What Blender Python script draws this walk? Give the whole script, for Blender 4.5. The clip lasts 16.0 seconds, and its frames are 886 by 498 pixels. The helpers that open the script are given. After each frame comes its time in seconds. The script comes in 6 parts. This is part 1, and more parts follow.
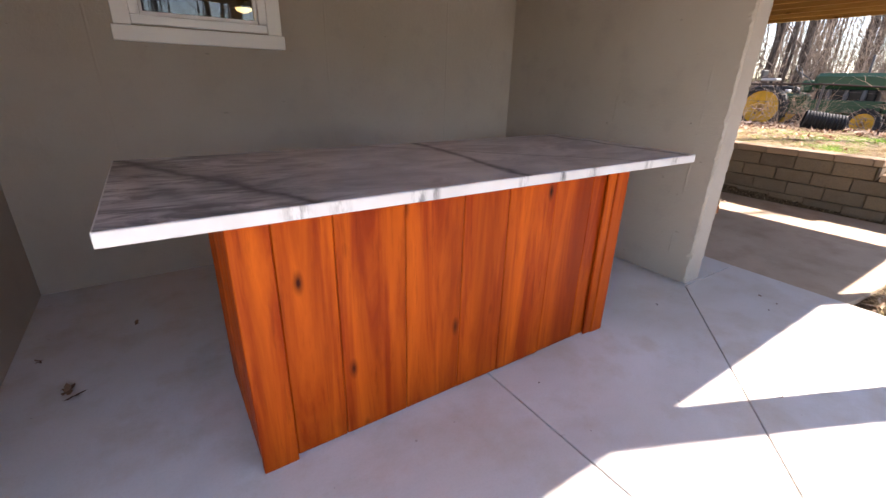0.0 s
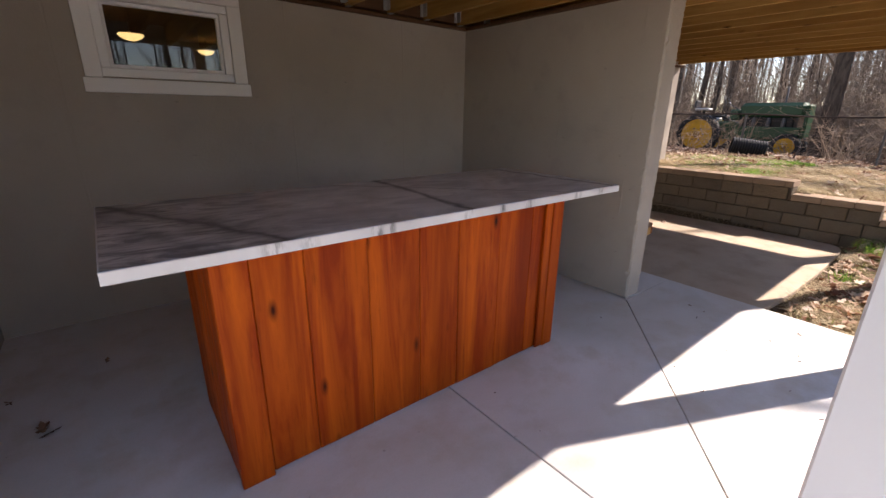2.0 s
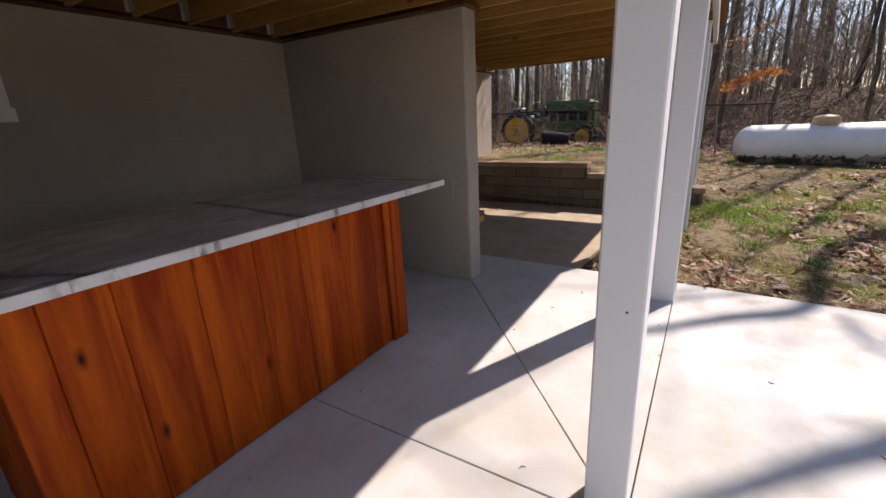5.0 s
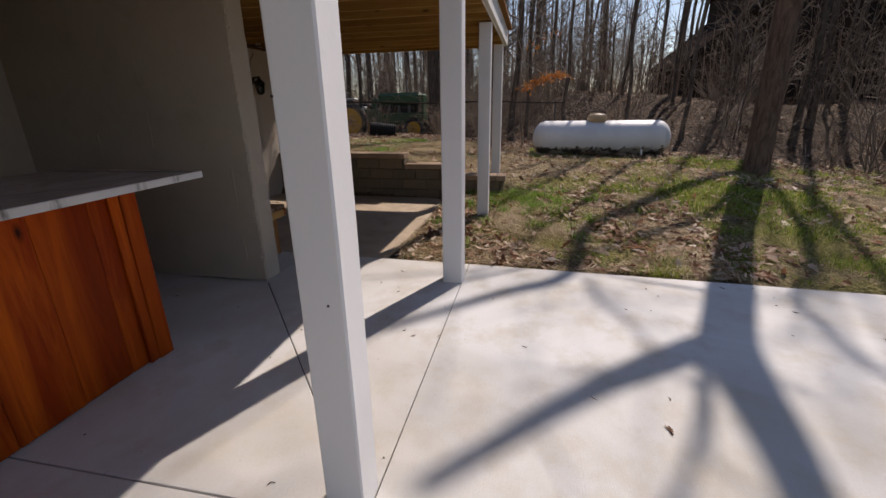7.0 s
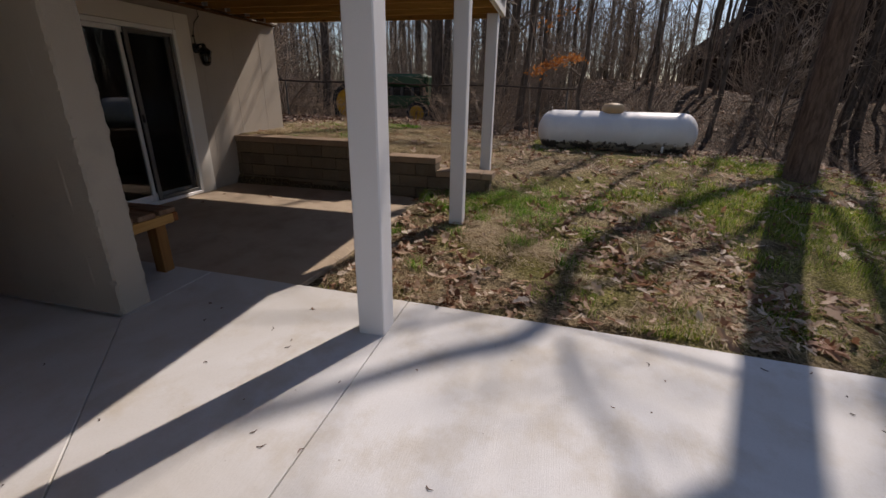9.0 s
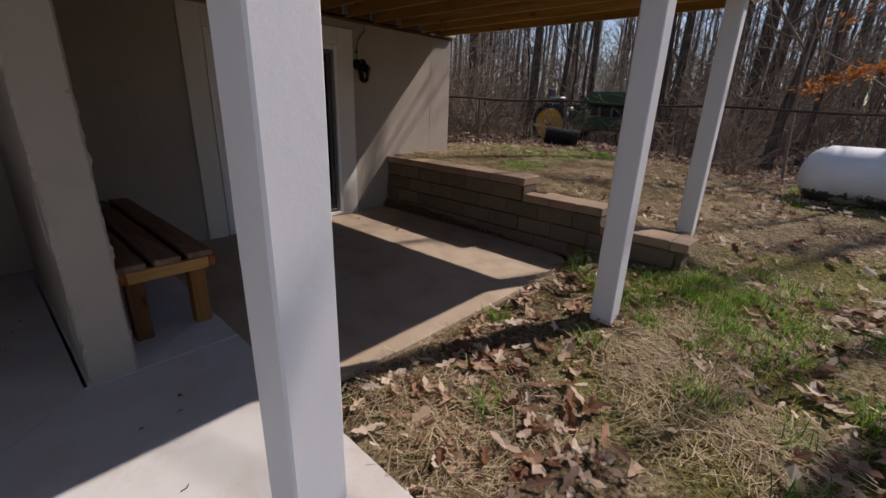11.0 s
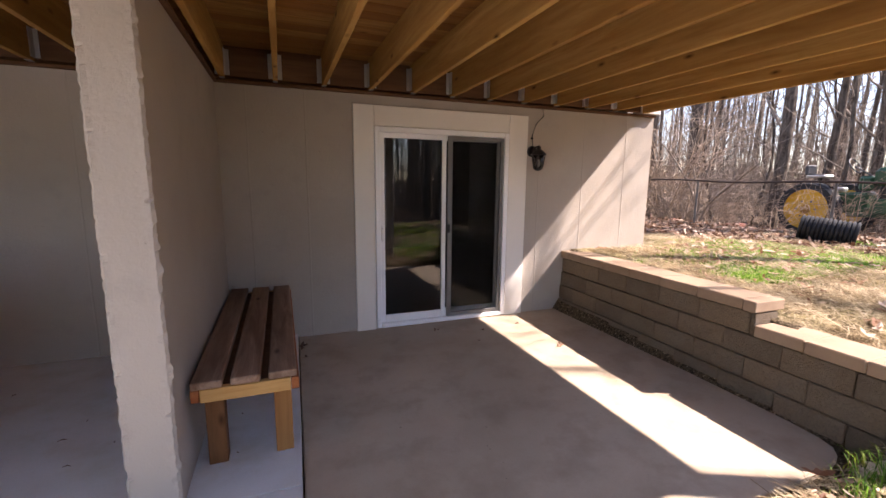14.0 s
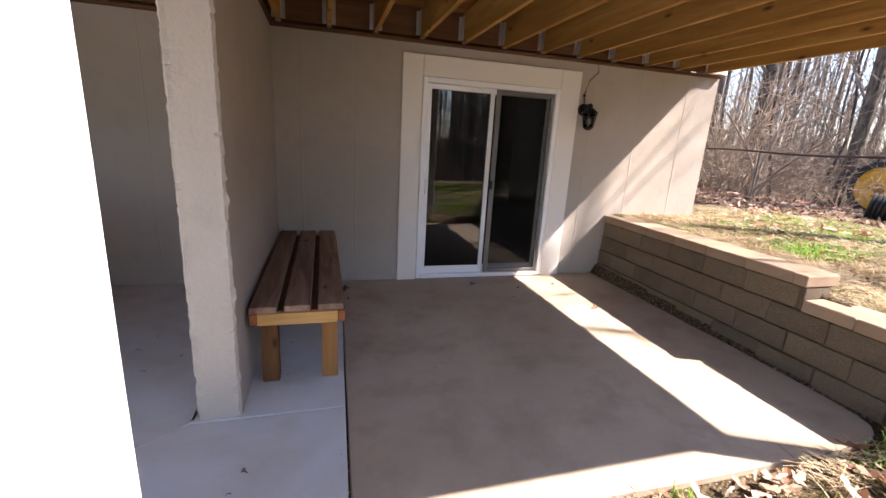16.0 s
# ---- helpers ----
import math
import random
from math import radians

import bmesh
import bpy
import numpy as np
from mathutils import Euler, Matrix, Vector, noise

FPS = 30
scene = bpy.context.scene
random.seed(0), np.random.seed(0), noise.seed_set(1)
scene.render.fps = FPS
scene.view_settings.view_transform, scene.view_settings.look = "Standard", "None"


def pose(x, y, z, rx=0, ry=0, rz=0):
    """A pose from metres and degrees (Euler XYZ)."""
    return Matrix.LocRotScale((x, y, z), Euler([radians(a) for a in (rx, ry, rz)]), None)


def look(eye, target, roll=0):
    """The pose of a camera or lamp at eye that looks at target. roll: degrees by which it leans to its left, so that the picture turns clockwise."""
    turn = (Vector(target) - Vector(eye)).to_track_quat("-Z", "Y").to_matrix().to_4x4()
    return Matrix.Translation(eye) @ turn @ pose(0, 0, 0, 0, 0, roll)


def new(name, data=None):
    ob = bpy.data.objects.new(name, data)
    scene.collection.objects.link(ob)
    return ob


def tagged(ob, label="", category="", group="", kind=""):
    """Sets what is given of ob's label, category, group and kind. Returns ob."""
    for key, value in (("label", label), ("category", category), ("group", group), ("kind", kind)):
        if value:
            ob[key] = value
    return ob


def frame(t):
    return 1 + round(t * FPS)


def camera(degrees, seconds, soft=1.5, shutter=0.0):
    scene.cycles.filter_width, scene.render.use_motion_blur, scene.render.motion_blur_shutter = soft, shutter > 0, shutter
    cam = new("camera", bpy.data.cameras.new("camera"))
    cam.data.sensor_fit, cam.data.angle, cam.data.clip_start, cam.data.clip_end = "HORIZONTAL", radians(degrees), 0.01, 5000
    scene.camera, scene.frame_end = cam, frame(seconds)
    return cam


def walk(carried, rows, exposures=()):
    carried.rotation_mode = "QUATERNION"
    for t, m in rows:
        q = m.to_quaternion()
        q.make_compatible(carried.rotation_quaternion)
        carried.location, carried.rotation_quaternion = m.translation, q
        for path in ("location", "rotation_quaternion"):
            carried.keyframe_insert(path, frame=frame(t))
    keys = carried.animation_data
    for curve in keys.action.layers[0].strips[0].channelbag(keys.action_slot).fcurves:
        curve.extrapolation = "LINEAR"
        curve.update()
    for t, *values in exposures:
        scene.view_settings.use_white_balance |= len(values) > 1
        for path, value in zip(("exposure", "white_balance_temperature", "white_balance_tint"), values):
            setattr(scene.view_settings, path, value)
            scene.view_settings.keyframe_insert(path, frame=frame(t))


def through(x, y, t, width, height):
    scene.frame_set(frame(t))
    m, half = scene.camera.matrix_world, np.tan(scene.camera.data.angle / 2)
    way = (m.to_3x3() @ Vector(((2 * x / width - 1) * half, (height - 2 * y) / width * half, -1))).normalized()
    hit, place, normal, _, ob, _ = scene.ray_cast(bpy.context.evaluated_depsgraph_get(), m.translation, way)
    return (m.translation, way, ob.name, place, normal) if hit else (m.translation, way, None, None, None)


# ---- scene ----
cam = camera(92.8, 16.0)
PATH = [
    (0, (0.126, 0.347, 1.357), (1.171, 1.885, 0.62), 1.6),
    (0.5, (0.131, 0.209, 1.378), (1.159, 1.757, 0.639), 2.9),
    (1, (0.102, 0.173, 1.416), (1.181, 1.72, 0.751), 1.6),
    (1.5, (0.059, 0.154, 1.424), (1.199, 1.67, 0.79), 1.2),
    (2, (0.034, 0.135, 1.438), (1.225, 1.62, 0.825), 0.8),
    (2.5, (0.035, 0.102, 1.449), (1.287, 1.548, 0.865), 0.9),
    (3, (0.042, 0.073, 1.456), (1.338, 1.486, 0.887), 0.8),
    (3.2, (0.05, 0.06, 1.458), (1.351, 1.466, 0.882), 0.5),
    (5.3, (0.029, -0.076, 1.412), (1.683, 0.883, 0.823), -1.9),
    (5.5, (0.077, -0.117, 1.406), (1.748, 0.809, 0.812), -0.9),
    (6, (0.194, -0.263, 1.395), (1.955, 0.461, 0.784), -1.2),
    (6.5, (0.254, -0.362, 1.385), (2.087, 0.177, 0.794), -0.9),
    (7, (0.301, -0.436, 1.375), (2.156, -0.05, 0.734), -0.9),
    (7.5, (0.483, -0.485, 1.357), (2.357, -0.291, 0.686), -1.2),
    (8, (0.744, -0.553, 1.344), (2.626, -0.598, 0.67), -2.1),
    (8.5, (1.081, -0.703, 1.341), (2.953, -0.538, 0.657), 2.1),
    (9, (1.487, -0.754, 1.328), (3.306, -0.308, 0.628), 1.1),
    (9.5, (1.927, -0.777, 1.323), (3.697, -0.095, 0.688), 0.1),
    (9.7, (2.102, -0.807, 1.323), (3.829, -0.014, 0.701), 0.5),
    (11.8, (3.53, -0.604, 1.392), (4.781, 0.83, 0.778), 2.2),
    (12, (3.629, -0.553, 1.378), (4.828, 0.938, 0.794), 2.4),
    (12.5, (3.841, -0.407, 1.397), (4.734, 1.315, 0.912), 3.3),
    (13, (3.901, -0.311, 1.412), (4.635, 1.499, 0.98), 2.3),
    (13.5, (3.916, -0.289, 1.435), (4.603, 1.546, 1.031), 0.9),
    (14, (3.909, -0.282, 1.456), (4.614, 1.562, 1.14), 0.6),
    (14.5, (3.929, -0.309, 1.488), (4.726, 1.505, 1.212), -0.4),
    (15, (3.908, -0.308, 1.468), (4.66, 1.52, 1.161), 0.6),
    (15.5, (3.875, -0.307, 1.428), (4.517, 1.543, 1.02), 1.6),
    (16, (3.847, -0.339, 1.395), (4.387, 1.521, 0.897), 3.3),
]
EXPOSURES = [
    (0.0, 2.52, 6900, 21), (0.5, 2.33, 6900, 21), (1.5, 1.78, 6900, 22), (2.5, 1.52, 6900, 22), (3.2, 1.40, 6900, 21), (5.5, 0.62, 6900, 20), (7.0, 0.16, 6900, 19), (8.0, -0.05, 6900, 19),
    (9.0, -0.06, 6900, 19), (9.5, -0.06, 6800, 20), (12.0, 0.74, 6600, 20), (12.5, 1.30, 6700, 22), (13.0, 1.74, 6800, 23), (13.5, 2.02, 6800, 25), (14.5, 2.48, 6800, 27), (15.5, 2.56, 6700, 23), (16.0, 2.45, 6600, 21),
]
walk(cam, [(t, look(eye, target, roll)) for t, eye, target, roll in PATH], EXPOSURES)

# ---- light ----
SUN = Vector((1.0, -0.463, 1.09)).normalized()
sun = new("sun", bpy.data.lights.new("sun", "SUN"))
sun.data.energy, sun.data.angle, sun.data.color = 4.15, radians(0.55), (1.0, 0.95, 0.87)
sun.matrix_world = look(tuple(SUN * 60), (0, 0, 0))
world = bpy.data.worlds.new("sky")
scene.world = world
world.use_nodes = True
sky = world.node_tree.nodes.new("ShaderNodeTexSky")
sky.sky_type, sky.sun_disc = "NISHITA", False
sky.sun_elevation, sky.sun_rotation = radians(44.7), math.atan2(SUN.x, SUN.y)
sky.air_density, sky.dust_density, sky.ozone_density = 1.0, 0.35, 1.6
world.node_tree.links.new(sky.outputs[0], world.node_tree.nodes["Background"].inputs[0])
world.node_tree.nodes["Background"].inputs[1].default_value = 0.096


# ---- materials ----
class Mat:
    """A node material with short calls for its nodes."""

    def __init__(self, name, rough=0.7, metal=0.0, spec=0.5):
        self.m = bpy.data.materials.new(name)
        self.m.use_nodes = True
        self.t = self.m.node_tree
        self.b = self.t.nodes["Principled BSDF"]
        self.b.inputs["Roughness"].default_value = rough
        self.b.inputs["Metallic"].default_value = metal
        self.b.inputs["Specular IOR Level"].default_value = spec

    def node(self, kind, **kw):
        n = self.t.nodes.new("ShaderNode" + kind)
        for k, v in kw.items():
            setattr(n, k, v)
        return n

    def put(self, socket, value):
        if hasattr(value, "is_output"):
            self.t.links.new(value, socket)
        else:
            socket.default_value = value

    def coords(self, scale=(1, 1, 1), rand=False, world=False):
        tc = self.node("NewGeometry").outputs["Position"] if world else self.node("TexCoord").outputs["Object"]
        mp = self.node("Mapping")
        self.put(mp.inputs["Vector"], tc)
        mp.inputs["Scale"].default_value = scale
        if rand:
            r = self.node("ObjectInfo").outputs["Random"]
            c = self.node("CombineXYZ")
            for i, f in enumerate((37.0, 91.0, 53.0)):
                self.put(c.inputs[i], self.math("MULTIPLY", r, f))
            self.put(mp.inputs["Location"], c.outputs[0])
        return mp.outputs[0]

    def noise(self, vec, scale=5.0, detail=4.0, rough=0.55, distort=0.0):
        n = self.node("TexNoise")
        self.put(n.inputs["Vector"], vec)
        n.inputs["Scale"].default_value, n.inputs["Detail"].default_value = scale, detail
        n.inputs["Roughness"].default_value, n.inputs["Distortion"].default_value = rough, distort
        return n.outputs["Fac"]

    def math(self, op, a, b=0.0, c=0.0):
        n = self.node("Math", operation=op)
        for i, v in enumerate((a, b, c)):
            self.put(n.inputs[i], v)
        return n.outputs[0]

    def ramp(self, fac, *stops):
        n = self.node("ValToRGB")
        self.put(n.inputs[0], fac)
        e = n.color_ramp.elements
        while len(e) < len(stops):
            e.new(0.5)
        for el, (p, c) in zip(e, stops):
            el.position = p
            el.color = (c, c, c, 1) if isinstance(c, (int, float)) else (*c, 1)
        return n.outputs[0]

    def mix(self, fac, a, b, mode="MIX"):
        n = self.node("Mix", data_type="RGBA", blend_type=mode)
        self.put(n.inputs[0], fac)
        for s, v in ((n.inputs[6], a), (n.inputs[7], b)):
            self.put(s, (*v, 1) if isinstance(v, tuple) else v)
        return n.outputs[2]

    def color(self, v):
        self.put(self.b.inputs["Base Color"], (*v, 1) if isinstance(v, tuple) else v)
        return self

    def rough(self, v):
        self.put(self.b.inputs["Roughness"], v)
        return self

    def bump(self, height, strength=0.3, distance=0.01):
        n = self.node("Bump")
        n.inputs["Strength"].default_value, n.inputs["Distance"].default_value = strength, distance
        self.put(n.inputs["Height"], height)
        self.put(self.b.inputs["Normal"], n.outputs[0])
        return self


def rgb(*c):
    return tuple(c)


def plain(name, c, rough=0.6, metal=0.0, vary=0.12, scale=14.0, bump=0.12, rand=False, spec=0.5):
    """One colour with blotches at two scales and a fine relief."""
    m = Mat(name, rough, metal, spec)
    v = m.coords(rand=rand)
    big, fine = m.noise(v, scale * 0.2, 3), m.noise(v, scale * 3, 5, 0.65)
    lo, hi = tuple(x * (1 - vary) for x in c), tuple(min(1, x * (1 + vary)) for x in c)
    base = m.mix(big, lo, hi)
    m.color(m.mix(m.math("MULTIPLY", fine, 0.35), base, lo))
    if bump:
        m.bump(fine, bump, 0.004)
    return m


def parge_material():
    m = Mat("parged_wall", 0.85, spec=0.25)
    v = m.coords(world=True)
    big, mid, fine = m.noise(v, 0.7, 4), m.noise(v, 5, 5, 0.6), m.noise(v, 42, 6, 0.7)
    col = m.mix(m.ramp(big, (0.35, 0.0), (0.7, 1.0)), (0.36, 0.314, 0.262), (0.42, 0.374, 0.322))
    col = m.mix(m.ramp(mid, (0.55, 0.0), (0.8, 0.5)), col, (0.30, 0.27, 0.235))
    pits = m.ramp(m.noise(m.coords(world=True, scale=(1, 1, 2.5)), 16, 3, 0.5), (0.735, 0.0), (0.76, 1.0))
    col = m.mix(m.math("MULTIPLY", pits, 0.55), col, (0.24, 0.215, 0.19))
    m.color(col)
    h = m.math("ADD", m.math("MULTIPLY", mid, 0.5), m.math("MULTIPLY", fine, 0.35))
    m.bump(m.math("SUBTRACT", h, m.math("MULTIPLY", pits, 0.8)), 0.8, 0.010)
    return m.m


def concrete_material(name, lo, hi, stain, rough=0.75, broom=1.0):
    m = Mat(name, rough, spec=0.35)
    v = m.coords(world=True)
    big, mid, fine = m.noise(v, 0.55, 5, 0.6, 0.6), m.noise(v, 3.2, 6, 0.65), m.noise(v, 90, 5, 0.7)
    col = m.mix(m.ramp(big, (0.36, 0.0), (0.64, 1.0)), lo, hi)
    col = m.mix(m.math("MULTIPLY", m.ramp(mid, (0.48, 0.0), (0.72, 1.0)), 0.75), col, stain)
    col = m.mix(m.math("MULTIPLY", m.ramp(fine, (0.45, 0.0), (0.8, 1.0)), 0.18), col, tuple(x * 0.6 for x in lo))
    specks = m.ramp(m.noise(v, 26, 2, 0.4), (0.76, 0.0), (0.79, 1.0))
    col = m.mix(m.math("MULTIPLY", specks, 0.5), col, tuple(x * 0.45 for x in stain))
    m.color(col)
    lines = m.noise(m.coords(world=True, scale=(3, 110, 3)), 1.6, 4, 0.6)
    m.bump(m.math("ADD", m.math("MULTIPLY", fine, 0.5), m.math("MULTIPLY", lines, 0.6 * broom)), 0.35, 0.004)
    m.rough(m.ramp(mid, (0.2, rough - 0.12), (0.8, rough + 0.1)))
    return m.m


def wood_material(name, dark, mid, light, axis="z", rough=0.5, knots=0.8, scale=1.0, vary=0.30):
    """Sawn softwood with the grain along one axis, knots and a slow change of tone; every piece differs."""
    m = Mat(name, rough, spec=0.12)
    long, across = 1.1 * scale, 13.0 * scale
    sc = {"x": (long, across, across), "y": (across, long, across), "z": (across, across, long)}[axis]
    k = {"x": (2.2, 5.5, 5.5), "y": (5.5, 2.2, 5.5), "z": (5.5, 5.5, 2.2)}[axis]
    g = m.coords(sc, rand=True)
    grain, fibre = m.noise(g, 1.0, 5, 0.6, 0.7), m.noise(g, 4.5, 4, 0.7)
    tone = m.noise(m.coords(tuple(x * 0.3 for x in sc), rand=True), 1.0, 4, 0.6)
    col = m.mix(m.ramp(grain, (0.36, 0.0), (0.62, 1.0)), mid, light)
    col = m.mix(m.ramp(fibre, (0.54, 0.0), (0.85, 0.6)), col, dark)
    col = m.mix(m.ramp(tone, (0.42, 0.0), (0.68, 0.75)), col, tuple(0.55 * a + 0.45 * b for a, b in zip(mid, dark)))
    vor = m.node("TexVoronoi", feature="F1")
    m.put(vor.inputs["Vector"], m.coords(k, rand=True))
    vor.inputs["Scale"].default_value = 1.25
    knot = m.ramp(vor.outputs["Distance"], (0.03, 1.0), (0.075, 0.55), (0.15, 0.0))
    col = m.mix(m.math("MULTIPLY", knot, knots), col, tuple(x * 0.35 for x in dark))
    r = m.node("ObjectInfo").outputs["Random"]
    col = m.mix(m.math("MULTIPLY", r, vary), col, tuple(x * k for x, k in zip(mid, (0.72, 0.60, 0.55))))
    m.color(col)
    m.bump(m.math("ADD", m.math("MULTIPLY", grain, 0.6), m.math("MULTIPLY", fibre, 0.5)), 0.3, 0.003)
    m.rough(m.ramp(grain, (0.2, rough - 0.1), (0.8, rough + 0.12)))
    return m.m


def marble_material():
    """Poured top: clouded grey and white with dark veins across it."""
    m = Mat("marbled_top", 0.22, spec=0.28)
    v = m.coords(world=True)
    s = m.node("SeparateXYZ")
    m.put(s.inputs[0], v)
    X, Y = s.outputs[0], s.outputs[1]
    cloud = m.noise(m.coords(world=True, scale=(1.0, 1.9, 1.0)), 1.7, 6, 0.62, 1.3)
    streak = m.noise(m.coords(world=True, scale=(1.1, 3.2, 1.1)), 2.6, 7, 0.7, 1.6)
    fine = m.noise(v, 34, 5, 0.7)
    col = m.mix(m.ramp(cloud, (0.36, 0.0), (0.62, 1.0)), (0.42, 0.405, 0.40), (0.70, 0.685, 0.68))
    col = m.mix(m.math("MULTIPLY", m.ramp(streak, (0.50, 0.0), (0.70, 1.0)), 0.45), col, (0.26, 0.245, 0.25))
    wob = m.math("MULTIPLY", m.math("SUBTRACT", m.noise(v, 5.0, 5, 0.6), 0.5), 0.15)
    total = None
    # x = a + b * y at the vein's middle, width, weight
    for a, b, w, k in ((1.225, -0.505, 0.013, 1.0), (1.185, 0.064, 0.009, 1.0), (2.513, -0.057, 0.007, 0.9), (1.17, -0.47, 0.035, 0.45), (0.78, -0.36, 0.022, 0.5), (3.60, -1.05, 0.006, 0.6)):
        d = m.math("ABSOLUTE", m.math("ADD", m.math("SUBTRACT", X, m.math("MULTIPLY_ADD", Y, b, a)), wob))
        line = m.math("MULTIPLY", m.ramp(m.math("DIVIDE", d, w * 4), (0.0, 1.0), (0.25, 0.75), (1.0, 0.0)), k)
        total = line if total is None else m.math("MAXIMUM", total, line)
    left = m.ramp(m.math("ADD", X, m.math("MULTIPLY", wob, 1.2)), (0.30, 1.0), (0.75, 0.0))
    col = m.mix(m.math("MULTIPLY", left, m.ramp(streak, (0.44, 0.0), (0.58, 0.8))), col, (0.10, 0.095, 0.095))
    patchy = m.ramp(m.noise(v, 7, 4, 0.6), (0.3, 0.8), (0.5, 1.0))
    col = m.mix(m.math("MULTIPLY", total, patchy), col, (0.02, 0.018, 0.018))
    m.color(m.mix(m.math("MULTIPLY", fine, 0.25), col, (0.42, 0.40, 0.39)))
    m.rough(m.ramp(streak, (0.2, 0.3), (0.8, 0.46)))
    m.bump(fine, 0.05, 0.002)
    return m.m


def marble_edge_material():
    m = Mat("marbled_edge", 0.3, spec=0.5)
    s = m.node("SeparateXYZ")
    m.put(s.inputs[0], m.coords(world=True))
    X = s.outputs[0]
    tall = m.noise(m.coords(world=True, scale=(1, 1, 0.25)), 38, 5, 0.65)
    soft = m.noise(m.coords(world=True), 3, 4)
    mask = None
    for a, w in ((0.415, 0.035), (0.535, 0.026), (0.80, 0.030), (0.86, 0.016), (1.256, 0.018), (1.47, 0.024), (1.66, 0.03), (2.07, 0.025), (2.30, 0.03)):
        d = m.ramp(m.math("DIVIDE", m.math("ABSOLUTE", m.math("SUBTRACT", X, a)), w * 1.6), (0.1, 1.0), (1.0, 0.0))
        mask = d if mask is None else m.math("MAXIMUM", mask, d)
    col = m.mix(m.ramp(soft, (0.4, 0.0), (0.7, 1.0)), (0.56, 0.55, 0.545), (0.67, 0.66, 0.65))
    m.color(m.mix(m.math("MULTIPLY", mask, m.ramp(tall, (0.42, 0.0), (0.62, 0.85))), col, (0.06, 0.055, 0.055)))
    m.bump(tall, 0.08, 0.003)
    return m.m


def ground_material():
    m = Mat("lawn_and_litter", 0.95, spec=0.15)
    v = m.coords(world=True)
    s = m.node("SeparateXYZ")
    m.put(s.inputs[0], v)
    big, mid, fine = m.noise(v, 0.55, 5, 0.6), m.noise(v, 3.2, 6, 0.65), m.ramp(m.noise(v, 36, 6, 0.75), (0.36, 0.0), (0.64, 1.0))
    soil = m.mix(fine, (0.05, 0.034, 0.02), (0.24, 0.172, 0.105))
    straw = m.mix(fine, (0.16, 0.12, 0.065), (0.60, 0.47, 0.28))
    green = m.mix(fine, (0.075, 0.085, 0.013), (0.38, 0.37, 0.06))
    col = m.mix(m.ramp(mid, (0.38, 0.0), (0.56, 1.0)), soil, straw)
    terrace = m.math("MULTIPLY", m.ramp(m.math("DIVIDE", s.outputs[0], 20.0), (0.35, 0.0), (0.365, 1.0)), m.ramp(m.math("ADD", m.math("DIVIDE", s.outputs[1], 20.0), 0.5), (0.47, 0.0), (0.52, 1.0)))
    col = m.mix(m.math("MULTIPLY", terrace, m.ramp(mid, (0.3, 0.2), (0.55, 0.9))), col, straw)
    col = m.mix(m.math("MULTIPLY", m.ramp(big, (0.45, 0.0), (0.56, 0.65)), m.math("SUBTRACT", 1.0, m.math("MULTIPLY", terrace, 0.5))), col, green)
    away = m.node("VectorMath", operation="DISTANCE")
    m.put(away.inputs[0], v)
    away.inputs[1].default_value = (9.3, 3.05, 0.6)
    patch = m.ramp(m.math("ADD", m.math("MULTIPLY", away.outputs["Value"], 0.5), m.math("MULTIPLY", mid, 0.6)), (0.66, 0.85), (0.98, 0.0))
    col = m.mix(patch, col, green)
    dirt = m.math("MULTIPLY", m.ramp(m.math("ADD", s.outputs[1], m.math("MULTIPLY", mid, 0.5)), (0.72, 0.0), (0.95, 0.9)), m.ramp(m.math("DIVIDE", s.outputs[0], 20.0), (0.355, 1.0), (0.362, 0.0)))
    col = m.mix(dirt, col, soil)
    bits = m.noise(v, 52, 3, 0.6)
    col = m.mix(m.ramp(bits, (0.36, 0.75), (0.44, 0.0)), col, (0.028, 0.022, 0.012))
    col = m.mix(m.ramp(bits, (0.60, 0.0), (0.66, 0.7)), col, (0.66, 0.53, 0.36))
    litter = m.mix(m.ramp(fine, (0.35, 0.0), (0.7, 1.0)), (0.03, 0.02, 0.014), (0.17, 0.122, 0.088))
    lean = m.math("MULTIPLY", m.math("MINIMUM", s.outputs[1], 0.0), -0.6)
    lean = m.math("ADD", lean, m.math("MULTIPLY", m.math("MAXIMUM", m.math("SUBTRACT", s.outputs[1], 1.0), 0.0), 0.75))
    edge = m.math("ADD", m.math("ADD", s.outputs[0], lean), m.math("MULTIPLY", mid, 1.2))
    col = m.mix(m.ramp(m.math("DIVIDE", edge, 40.0), (0.312, 0.0), (0.335, 1.0)), col, litter)
    south = m.math("SUBTRACT", m.math("MULTIPLY", s.outputs[1], -1.0), m.math("MULTIPLY", mid, 2.0))
    col = m.mix(m.ramp(m.math("DIVIDE", south, 40.0), (0.24, 0.0), (0.28, 1.0)), col, litter)
    far = m.ramp(m.math("DIVIDE", s.outputs[0], 100.0), (0.30, 0.0), (0.36, 1.0))
    col = m.mix(m.math("MULTIPLY", far, m.ramp(m.noise(v, 0.09, 2), (0.5, 0.0), (0.56, 1.0))), col, (0.16, 0.19, 0.06))
    m.color(col)
    m.bump(m.math("ADD", fine, mid), 0.9, 0.03)
    return m.m


